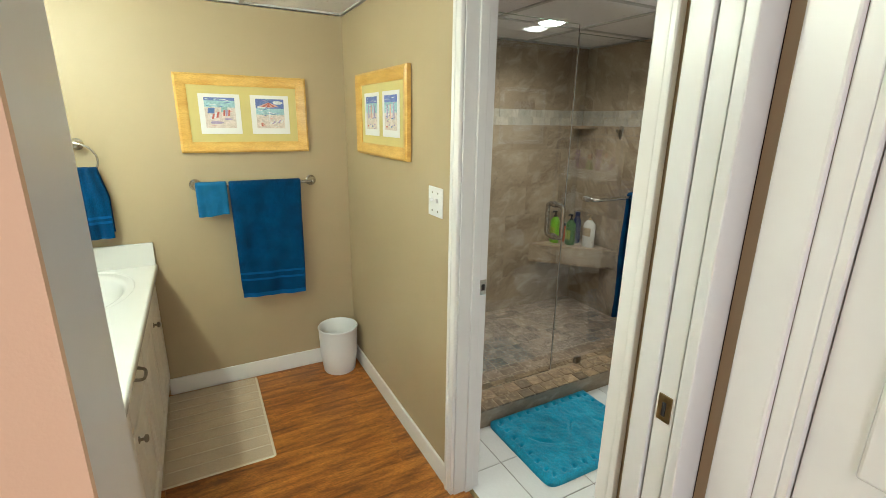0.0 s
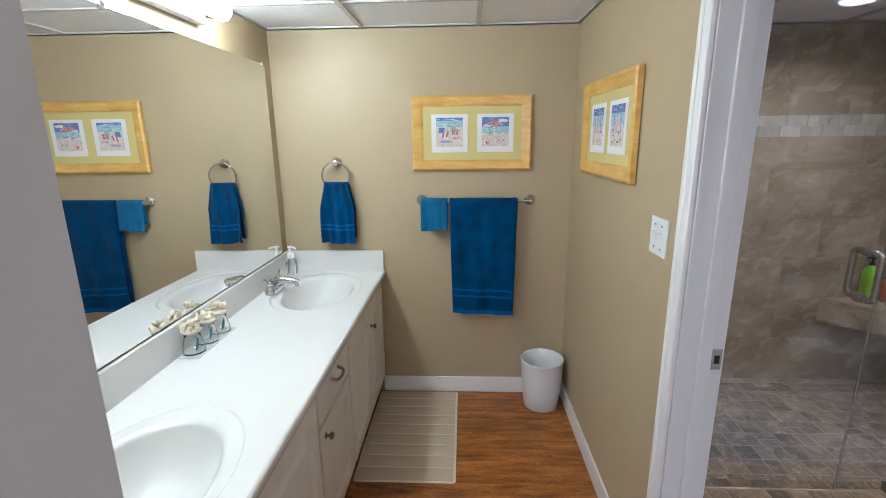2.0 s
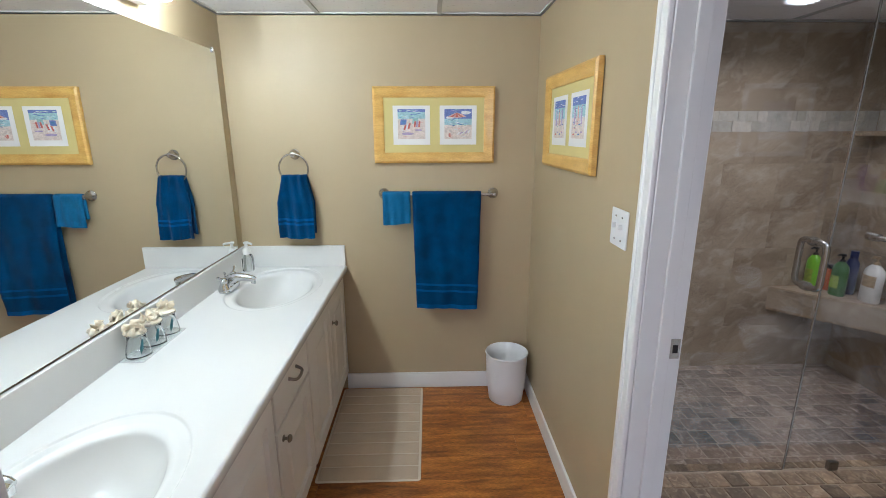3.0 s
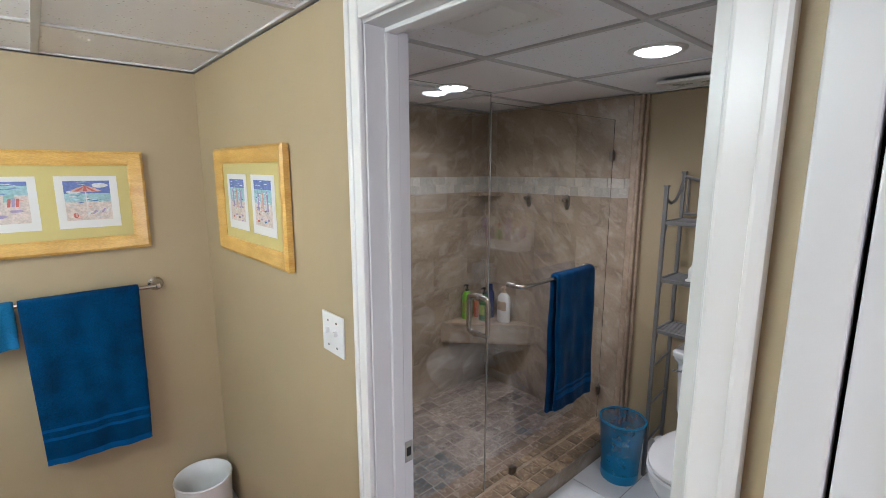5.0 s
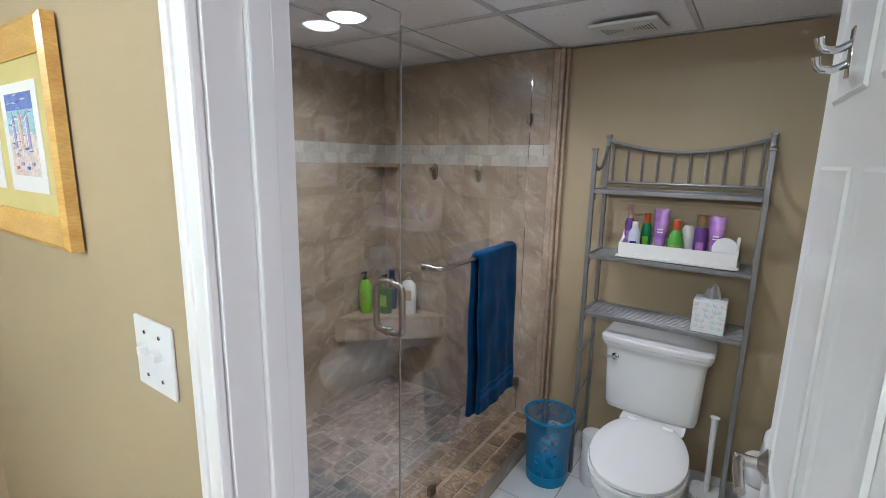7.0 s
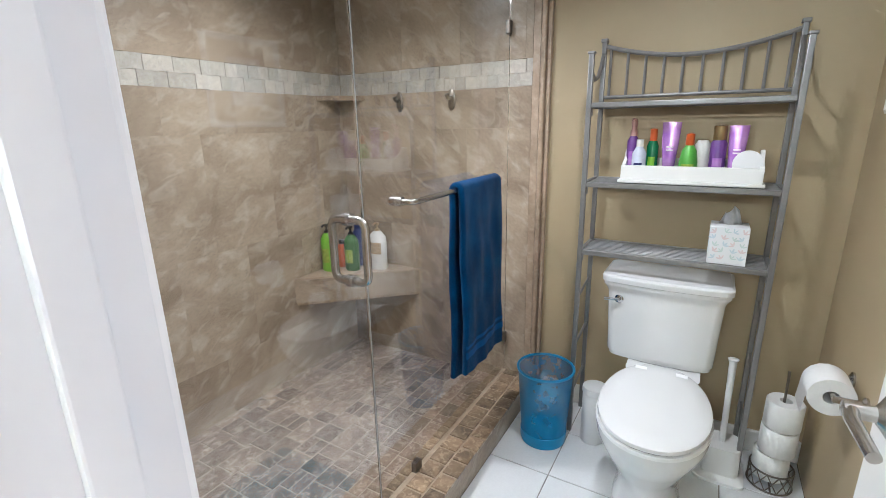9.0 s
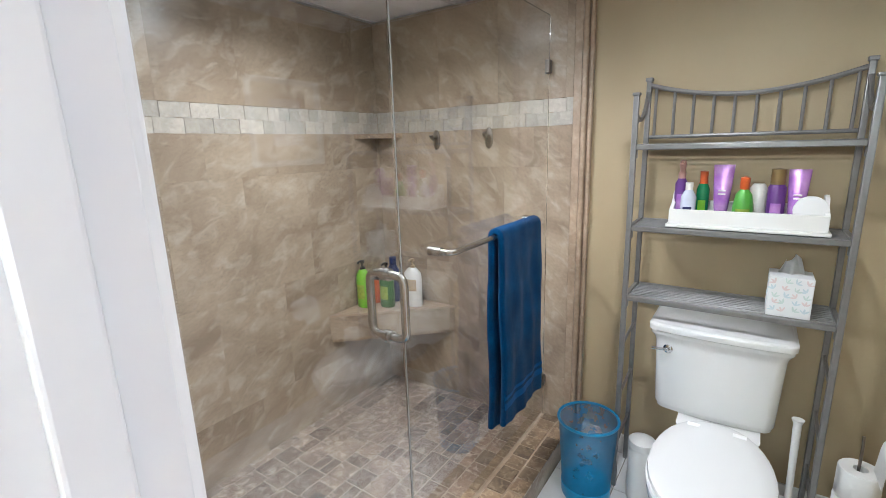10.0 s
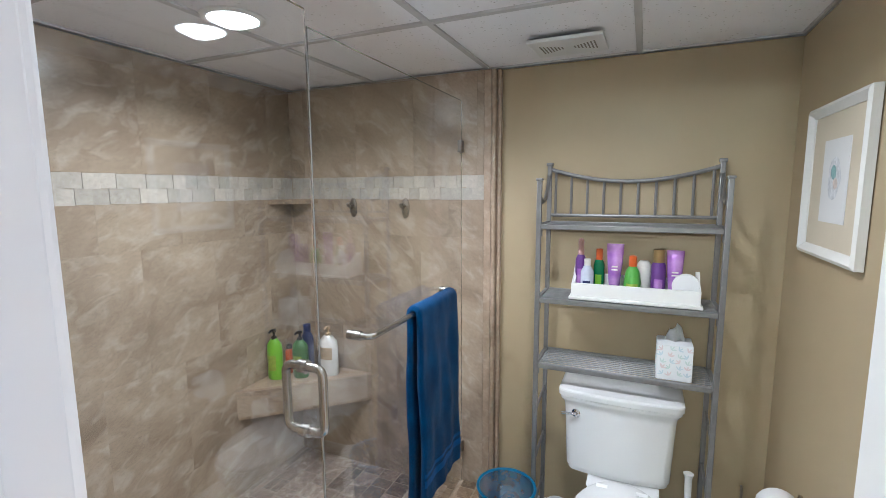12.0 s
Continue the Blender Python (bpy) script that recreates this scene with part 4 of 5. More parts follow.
# ---- ceiling fittings ----
LENS = glow("lit_downlight_lens", (0.95, 0.96, 1.0), 17.0)
for x, y, watts in DOWNLIGHTS:
    d = thing("recessed_light", pose(x, y, ZC + 0.012), "lit white recessed downlight in the ceiling", "ceiling light", "downlights")
    part("trim_ring", V([(0.072, -0.001), (0.076, -0.008), (0.09, -0.009), (0.098, -0.004), (0.099, 0.0)], 40), TRIM, d)
    part("lens", V([(0.0, -0.022), (0.03, -0.021), (0.052, -0.017), (0.067, -0.01), (0.074, -0.003)], 40), LENS, d, "glowing white lens")
for nm, cx, cy, hx, hy, lab in (("air_register", 1.335, 1.435, 0.125, 0.14, "white louvred air register in the ceiling"), ("exhaust_vent", 2.665, 1.39, 0.125, 0.13, "white plastic exhaust fan grille hanging slightly loose from the ceiling")):
    v = thing(nm, pose(cx, cy, ZC + 0.012) if nm == "air_register" else pose(cx, cy, ZC + 0.004, 0, -3.5, 0), lab, "vent")
    if nm == "air_register":
        bm = bmesh.new()
        rings = [[(sx * (hx - d), sy * (hy - d), z) for sx, sy in ((-1, -1), (1, -1), (1, 1), (-1, 1))] for d, z in ((0, 0), (0.004, -0.008), (0.045, -0.012), (0.048, -0.002))]
        loft(bm, rings, cap=False)
        part("frame", bm, TRIM, v)
        # black sheet paints the dark of the duct behind the slats
        part("backing", B(-hx + 0.04, hx - 0.04, -hy + 0.04, hy - 0.04, -0.002, -0.0005), DARK, v)
        for k in range(7):
            y = -hy + 0.055 + k * (2 * hy - 0.11) / 6
            part("slat", B(-hx + 0.046, hx - 0.046, -0.0105, 0.0105, -0.001, 0.001), TRIM, v, at=pose(0, y, -0.01, -28, 0, 0))
    else:
        bm = B(-hx, hx, -hy, hy, -0.016, -0.002, 0.006)
        part("cover", bm, PLAST, v)
        for s in (-1, 1):
            for k in range(7):
                y = s * (0.022 + 0.012 * k)
                half = 0.016 + 0.0075 * k
                # slots are grey strips on the solid cover, shade given as colour
                part("slot", B(-half, half, -0.0024, 0.0024, -0.0168, -0.0158), GROUT, v, at=pose(0, y, 0))

# ---- shower fittings ----
def wedge(bm, a, b, c, z0, z1, bev=0.004):
    """A three-cornered slab: a is the wall corner."""
    loft(bm, [[(*a, z0), (*b, z0), (*c, z0)], [(*a, z1), (*b, z1), (*c, z1)]])
    bmesh.ops.recalc_face_normals(bm, faces=bm.faces)
    return bm


seat = thing("corner_bench", pose(XB, YS, 0), "tan stone corner bench fixed in the shower", "shower bench")
part("slab", wedge(bmesh.new(), (0, 0), (-0.46, 0), (0, -0.485), 0.445, 0.57), WALLT, seat)
part("top", wedge(bmesh.new(), (0, 0), (-0.462, 0), (0, -0.487), 0.5705, 0.58), LINER, seat, "brown stone bench top")
part("underside", wedge(bmesh.new(), (0, 0), (-0.455, 0), (0, -0.48), 0.43, 0.4445), NOCE, seat)
cs = solo("corner_shelf", wedge(bmesh.new(), (0, 0), (-0.19, 0), (0, -0.17), -0.012, 0.012), NOCE, pose(XB, YS, 1.497), "brown stone corner shelf in the shower", "shower shelf")


def bottle(name, at, prof, material, label, category="bottle", sx=1.0, sy=1.0, cap=None, capmat=None, mark=None, group="", pump=False, n=22):
    b = thing(name, at, label, category, group)
    part("body", V(prof, n, sx=sx, sy=sy), material, b)
    if cap:
        c = part("cap", V(cap, 18), capmat, b)
        if pump:
            z = cap[-1][1]
            part("spout", T([(0, 0, z - 0.006), (-0.022, 0.0, z - 0.004), (-0.034, 0.0, z - 0.012)], 0.0055, 8), capmat, c)
    if mark:
        z0, z1, hw, mm = mark
        r = max(p[0] for p in prof) * 1.006
        bm = bmesh.new()
        rows = []
        for k in range(9):
            a = math.pi + (k / 8 - 0.5) * 2 * hw
            rows.append([bm.verts.new((sx * r * math.cos(a), sy * r * math.sin(a), z)) for z in (z0, z1)])
        for p, q in zip(rows, rows[1:]):
            bm.faces.new((p[0], p[1], q[1], q[0]))
        part("label", bm, mm, b, "printed label")
    return b


def plain(name, c, rough=0.3, **k):
    return mat(name, c, rough, var=k.pop("var", 0.12), scale=k.pop("scale", 25), **k)


LIME, DKG, BLK, NAVY, WHT = plain("lime_plastic", (0.2, 0.5, 0.03)), plain("dark_green_plastic", (0.03, 0.13, 0.02)), plain("black_plastic", (0.01, 0.01, 0.012)), plain("navy_plastic", (0.01, 0.02, 0.1)), plain("white_bottle", (0.72, 0.7, 0.66))
ORNG, TANL, PURP, LILAC, GOLD = plain("orange_plastic", (0.55, 0.1, 0.02)), plain("tan_floral_label", (0.55, 0.4, 0.24), scale=60, var=0.5), plain("purple_plastic", (0.11, 0.03, 0.2)), plain("lilac_foil", (0.33, 0.12, 0.52), 0.22, metal=0.3, color2=(0.62, 0.36, 0.7), scale=16), plain("gold_cap", (0.45, 0.33, 0.16), 0.3, metal=0.8)
GRN, PALE, ROSE, DEEP, YEL = plain("green_plastic", (0.1, 0.36, 0.05)), plain("pale_clear_plastic", (0.55, 0.58, 0.68), 0.15), plain("rose_sprayer", (0.5, 0.28, 0.25)), plain("deep_green_plastic", (0.01, 0.16, 0.06), 0.15), plain("yellow_green_label", (0.35, 0.45, 0.06), scale=60, var=0.4)
BODY = lambda r, h: [(0, 0), (r * 0.92, 0), (r, 0.006), (r, h * 0.7), (r * 0.93, h * 0.85), (r * 0.55, h * 0.96), (r * 0.35, h)]
CAPP = lambda z: [(0.014, z - 0.004), (0.015, z + 0.012), (0.006, z + 0.016), (0.006, z + 0.034), (0.013, z + 0.036), (0.012, z + 0.048), (0, z + 0.05)]
BZ = 0.5805
bottle("shampoo_bottle", pose(2.63, 2.845, BZ), BODY(0.043, 0.215), LIME, "lime green pump shampoo bottle on the bench", sx=0.75, cap=CAPP(0.213), capmat=BLK, pump=True, mark=(0.05, 0.13, 0.7, YEL))
bottle("shampoo_bottle", pose(2.70, 2.738, BZ), BODY(0.044, 0.2), DKG, "dark green pump shampoo bottle on the bench", sx=0.8, cap=CAPP(0.198), capmat=BLK, pump=True, mark=(0.045, 0.12, 0.7, YEL))
bottle("conditioner_bottle", pose(2.79, 2.765, BZ), BODY(0.036, 0.22), NAVY, "navy bottle behind the shampoo", sx=0.8, cap=[(0.02, 0.215), (0.02, 0.255), (0, 0.257)], capmat=NAVY)
bottle("lotion_bottle", pose(2.72, 2.83, BZ), [(0, 0), (0.02, 0), (0.022, 0.005), (0.022, 0.12), (0.012, 0.135)], ORNG, "small orange-brown bottle on the bench", cap=[(0.014, 0.13), (0.014, 0.155), (0, 0.157)], capmat=BLK)
bottle("body_wash_bottle", pose(2.785, 2.622, BZ), BODY(0.054, 0.215), WHT, "white body wash bottle with a tan floral label", sx=0.7, cap=CAPP(0.213), capmat=TANL, pump=True, mark=(0.09, 0.155, 0.85, TANL))
for y in (2.195, 2.5):
    h = thing("robe_hook", pose(XB, y, 1.466), "brushed nickel robe hook on the shower tile", "hook", "shower hooks")
    bm = bmesh.new()
    loft(bm, [[(-d, 0.021 * s * math.cos(a), 0.05 * s * math.sin(a)) for a in [6.2832 * k / 24 for k in range(24)]] for d, s in ((0.0, 1.0), (0.006, 1.0), (0.01, 0.8))])
    part("plate", bm, PEWTER, h)
    part("hook", T([(-0.008, 0, 0.012), (-0.03, 0, 0.004), (-0.045, 0, 0.01), (-0.05, 0, 0.024)], [0.008, 0.0075, 0.008, 0.011], 12), PEWTER, h)

# ---- toilet ----
to = thing("toilet", pose(2.9, 1.165, 0), "white porcelain toilet with its lid closed", "toilet")


def oval(cx, hx, hy, z, n=36, back=1.0, cy=0.0):
    """An egg-shaped ring: longer towards -x."""
    out = []
    for k in range(n):
        a = 2 * math.pi * k / n
        c, s = math.cos(a), math.sin(a)
        rx = hx if c < 0 else hx * back
        out.append((cx + rx * c, cy + hy * math.copysign(abs(s) ** 0.9, s), z))
    return out


def bowed(cx, hx, hy, r, z):
    """A round-cornered ring whose front bulges towards -x."""
    ring = rrect(cx, 0, hx, hy, r, z, 6)
    ring[14:14] = [(cx - hx, (hy - r) * (1 - k / 5), z) for k in range(1, 10)]
    return [(x - (0.018 * (1 - (y / hy) ** 2) if x < cx else 0), y, zz) for x, y, zz in ring]


bm = bmesh.new()
TY = -0.026
loft(bm, [oval(-0.44, 0.21, 0.115, 0.0, cy=TY, back=0.9), oval(-0.44, 0.205, 0.11, 0.03, cy=TY, back=0.9), oval(-0.45, 0.185, 0.1, 0.12, cy=TY, back=1.0), oval(-0.475, 0.2, 0.115, 0.2, cy=TY, back=1.0), oval(-0.51, 0.235, 0.15, 0.29, cy=TY, back=0.9), oval(-0.525, 0.25, 0.172, 0.345, cy=TY, back=0.9), oval(-0.525, 0.252, 0.177, 0.366, cy=TY, back=0.9), oval(-0.525, 0.246, 0.174, 0.388, cy=TY, back=0.9)])
part("bowl", bm, PORC, to, angle=50)
bm = bmesh.new()
loft(bm, [rrect(-0.21, TY, 0.14, 0.085, 0.04, 0.3), rrect(-0.2, TY, 0.14, 0.105, 0.04, 0.36), rrect(-0.18, TY, 0.135, 0.13, 0.04, 0.411)])
part("deck", bm, PORC, to)
bm = bmesh.new()
loft(bm, [oval(-0.53, 0.245, 0.174, 0.3895, cy=TY, back=1.16), oval(-0.53, 0.252, 0.18, 0.394, cy=TY, back=1.16), oval(-0.53, 0.25, 0.178, 0.405, cy=TY, back=1.16)])
part("seat", bm, PLAST, to)
bm = bmesh.new()
loft(bm, [oval(-0.528, 0.244, 0.171, 0.4075, cy=TY, back=1.16), oval(-0.528, 0.249, 0.176, 0.413, cy=TY, back=1.16), oval(-0.528, 0.247, 0.174, 0.424, cy=TY, back=1.16), oval(-0.528, 0.235, 0.164, 0.4295, cy=TY, back=1.16), oval(-0.53, 0.18, 0.125, 0.4325, cy=TY, back=1.16), oval(-0.535, 0.08, 0.055, 0.434, cy=TY, back=1.16)])
part("lid", bm, PORC, to, angle=50)
for s in (-1, 1):
    part("hinge", T([(-0.30, TY + s * 0.07 - 0.02, 0.425), (-0.30, TY + s * 0.07 + 0.02, 0.425)], 0.012), PLAST, to)
bm = bmesh.new()
ZS = ((0.412, 0.088, 0.182), (0.416, 0.093, 0.187), (0.432, 0.094, 0.188), (0.4345, 0.099, 0.193), (0.44, 0.1, 0.194), (0.56, 0.104, 0.199), (0.672, 0.107, 0.204), (0.69, 0.1075, 0.2055), (0.702, 0.11, 0.209), (0.712, 0.1145, 0.2145), (0.72, 0.1185, 0.2195), (0.724, 0.1205, 0.222), (0.736, 0.1205, 0.222))
loft(bm, [bowed(-0.112, a, b, 0.03, z) for z, a, b in ZS])
part("tank", bm, PORC, to, angle=40)
bm = bmesh.new()
loft(bm, [bowed(-0.113, a, b, r, z) for a, b, r, z in ((0.119, 0.221, 0.026, 0.7365), (0.1235, 0.2275, 0.028, 0.739), (0.1245, 0.2285, 0.028, 0.7575), (0.1225, 0.2265, 0.027, 0.7625), (0.114, 0.218, 0.025, 0.766))])
part("tank_lid", bm, PORC, to, angle=18)
bm = V([(0.019, 0), (0.019, 0.008), (0.012, 0.014), (0, 0.015)], 18)
fl = part("flush_lever", bm, CHROME, to, "chrome flush lever", at=pose(-0.217, 0.155, 0.668, 0, -90, 0))
part("arm", T([(0.0, 0, 0.012), (0.002, 0.0, 0.02), (0.0, 0.03, 0.024), (-0.002, 0.055, 0.022)], [0.006, 0.006, 0.0055, 0.007], 10), CHROME, fl, at=pose(0, 0, 0))

# ---- rack over the toilet ----
rk = thing("over_toilet_rack", pose(2.68, 0.848, 0), "grey metal over-toilet rack with three wire shelves", "shelving rack")
RW, RD = 0.64, 0.205
for y in (0, RW):
    part("front_post", B(-0.0095, 0.0095, y - 0.0095, y + 0.0095, 0, 1.59, 0.003), STEEL, rk)
    part("post_cap", B(-0.013, 0.013, y - 0.013, y + 0.013, 1.588, 1.598, 0.003), STEEL, rk)
    part("back_post", B(RD - 0.009, RD + 0.009, y - 0.009, y + 0.009, 0, 1.655, 0.003), STEEL, rk)
    part("post_cap", B(RD - 0.013, RD + 0.013, y - 0.013, y + 0.013, 1.653, 1.667, 0.003), STEEL, rk)
    part("side_scroll", T([(RD - 0.01, y, 1.61), (RD - 0.04, y, 1.56), (RD - 0.09, y, 1.515), (RD - 0.14, y, 1.505), (0.01, y, 1.525)], 0.008, 8), STEEL, rk)
    for z in (0.64, 0.42, 0.2):
        part("side_rung", T([(0.01, y, z), (RD - 0.009, y, z + 0.03)], 0.006, 8), STEEL, rk)
    for z in (1.40, 1.105, 0.832):
        part("side_rail", B(0.012, RD - 0.011, y - 0.008, y + 0.008, z, z + 0.02, 0.002), STEEL, rk)
        part("bracket", B(0.01, 0.016, y - 0.012, y + 0.012, z - 0.03, z + 0.002, 0.002), STEEL, rk)
for z in (1.40, 1.105, 0.832):
    part("front_rail", B(-0.0085, 0.0085, 0.0098, RW - 0.0098, z, z + 0.019, 0.003), STEEL, rk)
    part("back_rail", B(RD - 0.008, RD + 0.008, 0.0092, RW - 0.0092, z, z + 0.02, 0.003), STEEL, rk)
    for k in range(9):
        part("shelf_wire", T([(0.018 + k * 0.0205, 0.009, z + 0.014), (0.018 + k * 0.0205, RW - 0.009, z + 0.014)], 0.0035, 6), STEEL, rk)
    part("cross_wire", T([(0.008, RW / 2, z + 0.009), (RD - 0.007, RW / 2, z + 0.009)], 0.004, 6), STEEL, rk)
arch = [(RD, RW * k / 20, 1.585 + 0.055 * (abs(k / 10 - 1)) ** 1.9) for k in range(21)]
part("arched_rail", T(arch, 0.0085, 8), STEEL, rk)
part("lower_back_rail", T([(RD, 0.01, 1.445), (RD, RW - 0.01, 1.445)], 0.007, 8), STEEL, rk)
for k in range(10):
    y = 0.027 + 0.0651 * k
    part("spindle", T([(RD, y, 1.445), (RD, y, 1.585 + 0.055 * abs(2 * y / RW - 1) ** 1.9)], 0.0055, 8), STEEL, rk)

# tray with bottles
SZ = 1.1265
ty = thing("vanity_tray", pose(2.70, 0.91, SZ), "white wooden tray on the middle shelf", "tray")
part("base", B(-0.01, 0.145, -0.008, 0.458, 0, 0.012, 0.003), TRIM, ty)
part("front_board", B(0, 0.012, 0, 0.45, 0.012, 0.064, 0.002), TRIM, ty)
part("back_board", B(0.123, 0.135, 0, 0.45, 0.012, 0.085, 0.002), TRIM, ty)
for y in (0.0, 0.438):
    bm = bmesh.new()
    pr = [(0.012, 0.012), (0.123, 0.012), (0.123, 0.115), (0.1, 0.12), (0.075, 0.108), (0.06, 0.084), (0.012, 0.065)]
    loft(bm, [[(a, y, z) for a, z in pr], [(a, y + 0.012, z) for a, z in pr]])
    part("side_board", bm, TRIM, ty)
TZ = SZ + 0.0125


def tube_pack(at, w, h, material, capm, label):
    """A crimped tube standing on its cap."""
    b = thing("lotion_tube", at, label, "tube", "tray toiletries")
    rings = []
    for z, a, d in ((0.028, 0.018, 0.018), (0.05, 0.021, 0.02), (h * 0.6, w * 0.37, 0.014), (h - 0.012, w * 0.42, 0.003), (h, w * 0.42, 0.002)):
        rings.append([(d * math.cos(6.2832 * k / 20), a * math.sin(6.2832 * k / 20), z) for k in range(20)])
    part("body", loft(bmesh.new(), rings), material, b)
    for q in (0.5, 0.56):
        part("label_bar", B(-0.0178, -0.014, -0.011, 0.011, h * q, h * (q + 0.025)), WHT, b, "pale printed bar")
    part("cap", V([(0, 0), (0.019, 0), (0.02, 0.004), (0.019, 0.03), (0, 0.03)], 18), capm, b)
    return b


TX = 2.765
bottle("body_spray", pose(TX + 0.01, 1.335, TZ), [(0, 0), (0.02, 0), (0.021, 0.005), (0.021, 0.138), (0.012, 0.156)], PURP, "purple body spray bottle with a rose sprayer", cap=[(0.012, 0.15), (0.013, 0.175), (0.009, 0.181), (0.012, 0.206), (0.009, 0.219), (0, 0.221)], capmat=ROSE, group="tray toiletries", pump=True, mark=(0.03, 0.1, 0.55, LILAC))
bottle("sanitizer_bottle", pose(TX - 0.025, 1.305, TZ), [(0, 0), (0.024, 0), (0.025, 0.006), (0.025, 0.094), (0.012, 0.119)], PALE, "clear pale hand sanitizer bottle with a white cap", cap=[(0.012, 0.112), (0.013, 0.144), (0, 0.146)], capmat=WHT, group="tray toiletries", mark=(0.03, 0.06, 0.6, NAVY))
bottle("hair_oil_bottle", pose(TX + 0.015, 1.265, TZ), [(0, 0), (0.02, 0), (0.021, 0.005), (0.021, 0.119), (0.014, 0.138)], DEEP, "deep green bottle with an orange cap", cap=[(0.013, 0.133), (0.013, 0.181), (0, 0.184)], capmat=ORNG, group="tray toiletries", mark=(0.02, 0.08, 0.6, LIME))
tube_pack(pose(TX, 1.205, TZ), 0.074, 0.205, LILAC, GOLD, "lilac foil lotion tube standing in the tray")
bottle("hair_spray_bottle", pose(TX - 0.02, 1.14, TZ), [(0, 0), (0.028, 0), (0.03, 0.006), (0.031, 0.062), (0.024, 0.106), (0.012, 0.125)], GRN, "green spray bottle with an orange cap", cap=[(0.012, 0.121), (0.015, 0.131), (0.014, 0.163), (0, 0.168)], capmat=ORNG, group="tray toiletries", mark=(0.025, 0.06, 0.7, YEL))
bottle("lotion_bottle", pose(TX + 0.03, 1.10, TZ), [(0, 0), (0.024, 0), (0.025, 0.006), (0.025, 0.125), (0.016, 0.14), (0, 0.141)], WHT, "white lotion bottle at the back of the tray", group="tray toiletries")
bottle("body_mist_bottle", pose(TX, 1.05, TZ), [(0, 0), (0.025, 0), (0.026, 0.005), (0.026, 0.131), (0.018, 0.144)], PURP, "purple body mist bottle with a gold cap", cap=[(0.02, 0.141), (0.021, 0.144), (0.021, 0.19), (0, 0.193)], capmat=GOLD, group="tray toiletries", mark=(0.03, 0.08, 0.6, LILAC))
tube_pack(pose(TX - 0.005, 0.995, TZ), 0.07, 0.19, LILAC, PURP, "violet foil cream tube standing in the tray")
bm = bmesh.new()
loft(bm, [[(x, 0.046 * math.cos(6.2832 * k / 24), 0.046 * math.sin(6.2832 * k / 24)) for k in range(24)] for x in (-0.008, 0.008)])
solo("round_compact", bm, PLAST, pose(TX - 0.03, 0.958, TZ + 0.062), "round white compact leaning in the tray", "compact")

tb2 = thing("tissue_box", pose(2.755, 0.982, 0.8505), "white tissue box printed with pastel leaves", "tissue box")
part("box", B(-0.058, 0.058, -0.06, 0.06, 0, 0.135, 0.003), mat("tissue_carton", (0.74, 0.75, 0.76), 0.6, var=0.03), tb2)
LEAF = [plain("leaf_" + n, c, 0.7) for n, c in (("pink", (0.72, 0.6, 0.6)), ("sage", (0.58, 0.67, 0.64)), ("blue", (0.58, 0.67, 0.72)))]
random.seed(11)
spots = [(face, i, j) for face in (0, 1) for i in range(4) for j in range(5)]
for k, (face, i, j) in enumerate(spots):
    a, b = -0.042 + 0.028 * i + random.uniform(-0.004, 0.004), 0.02 + 0.0235 * j + random.uniform(-0.003, 0.003)
    ang = 1.57 + random.uniform(-0.9, 0.9)
    up = 0.0003 + 0.00001 * k
    for branch in (-0.8, 0.0, 0.8):
        ln, wd = random.uniform(0.007, 0.010), random.uniform(0.002, 0.003)
        d = ang + branch
        ox, oz = a + 0.009 * math.cos(d), b + 0.009 * math.sin(d)
        pts = [(ox + ln * math.cos(t) * math.cos(d) - wd * math.sin(t) * math.sin(d), oz + ln * math.cos(t) * math.sin(d) + wd * math.sin(t) * math.cos(d)) for t in [6.2832 * q / 8 for q in range(8)]]
        up += 0.00012
        bm = bmesh.new()
        if face:
            loft(bm, [[(-0.0575, p, q) for p, q in pts], [(-0.058 - up, p, q) for p, q in pts]])
        else:
            loft(bm, [[(p, 0.0595, q) for p, q in pts], [(p, 0.06 + up, q) for p, q in pts]])
        bmesh.ops.recalc_face_normals(bm, faces=bm.faces)
        part("leaf_print", bm, LEAF[k % 3], tb2)
bm = bmesh.new()
rows = []
for k in range(12):
    u = k / 11
    rows.append([(0.012 * math.sin(u * 9) + 0.004 * v, (u - 0.5) * (0.075 - 0.05 * v / 4 * (0.6 + 0.4 * math.sin(u * 7))), 0.132 + 0.0135 * v * (1 + 0.25 * math.sin(u * 6))) for v in range(5)])
vr = [[bm.verts.new(p) for p in r] for r in rows]
for a, b in zip(vr, vr[1:]):
    for k in range(4):
        bm.faces.new((a[k], a[k + 1], b[k + 1], b[k]))
bmesh.ops.solidify(bm, geom=bm.faces[:], thickness=0.0015)
part("tissue", bm, PLAST, tb2, "white tissue pulled up", angle=60)

# ---- round the toilet ----
def mesh_blue():
    m = mat("blue_wire_mesh", (0.006, 0.22, 0.46), 0.45, metal=0.2, var=0.1, scale=30)
    N, L = m.node_tree.nodes, m.node_tree.links
    b = N["Principled BSDF"]
    b.inputs["Alpha"].default_value = 0.58
    return m


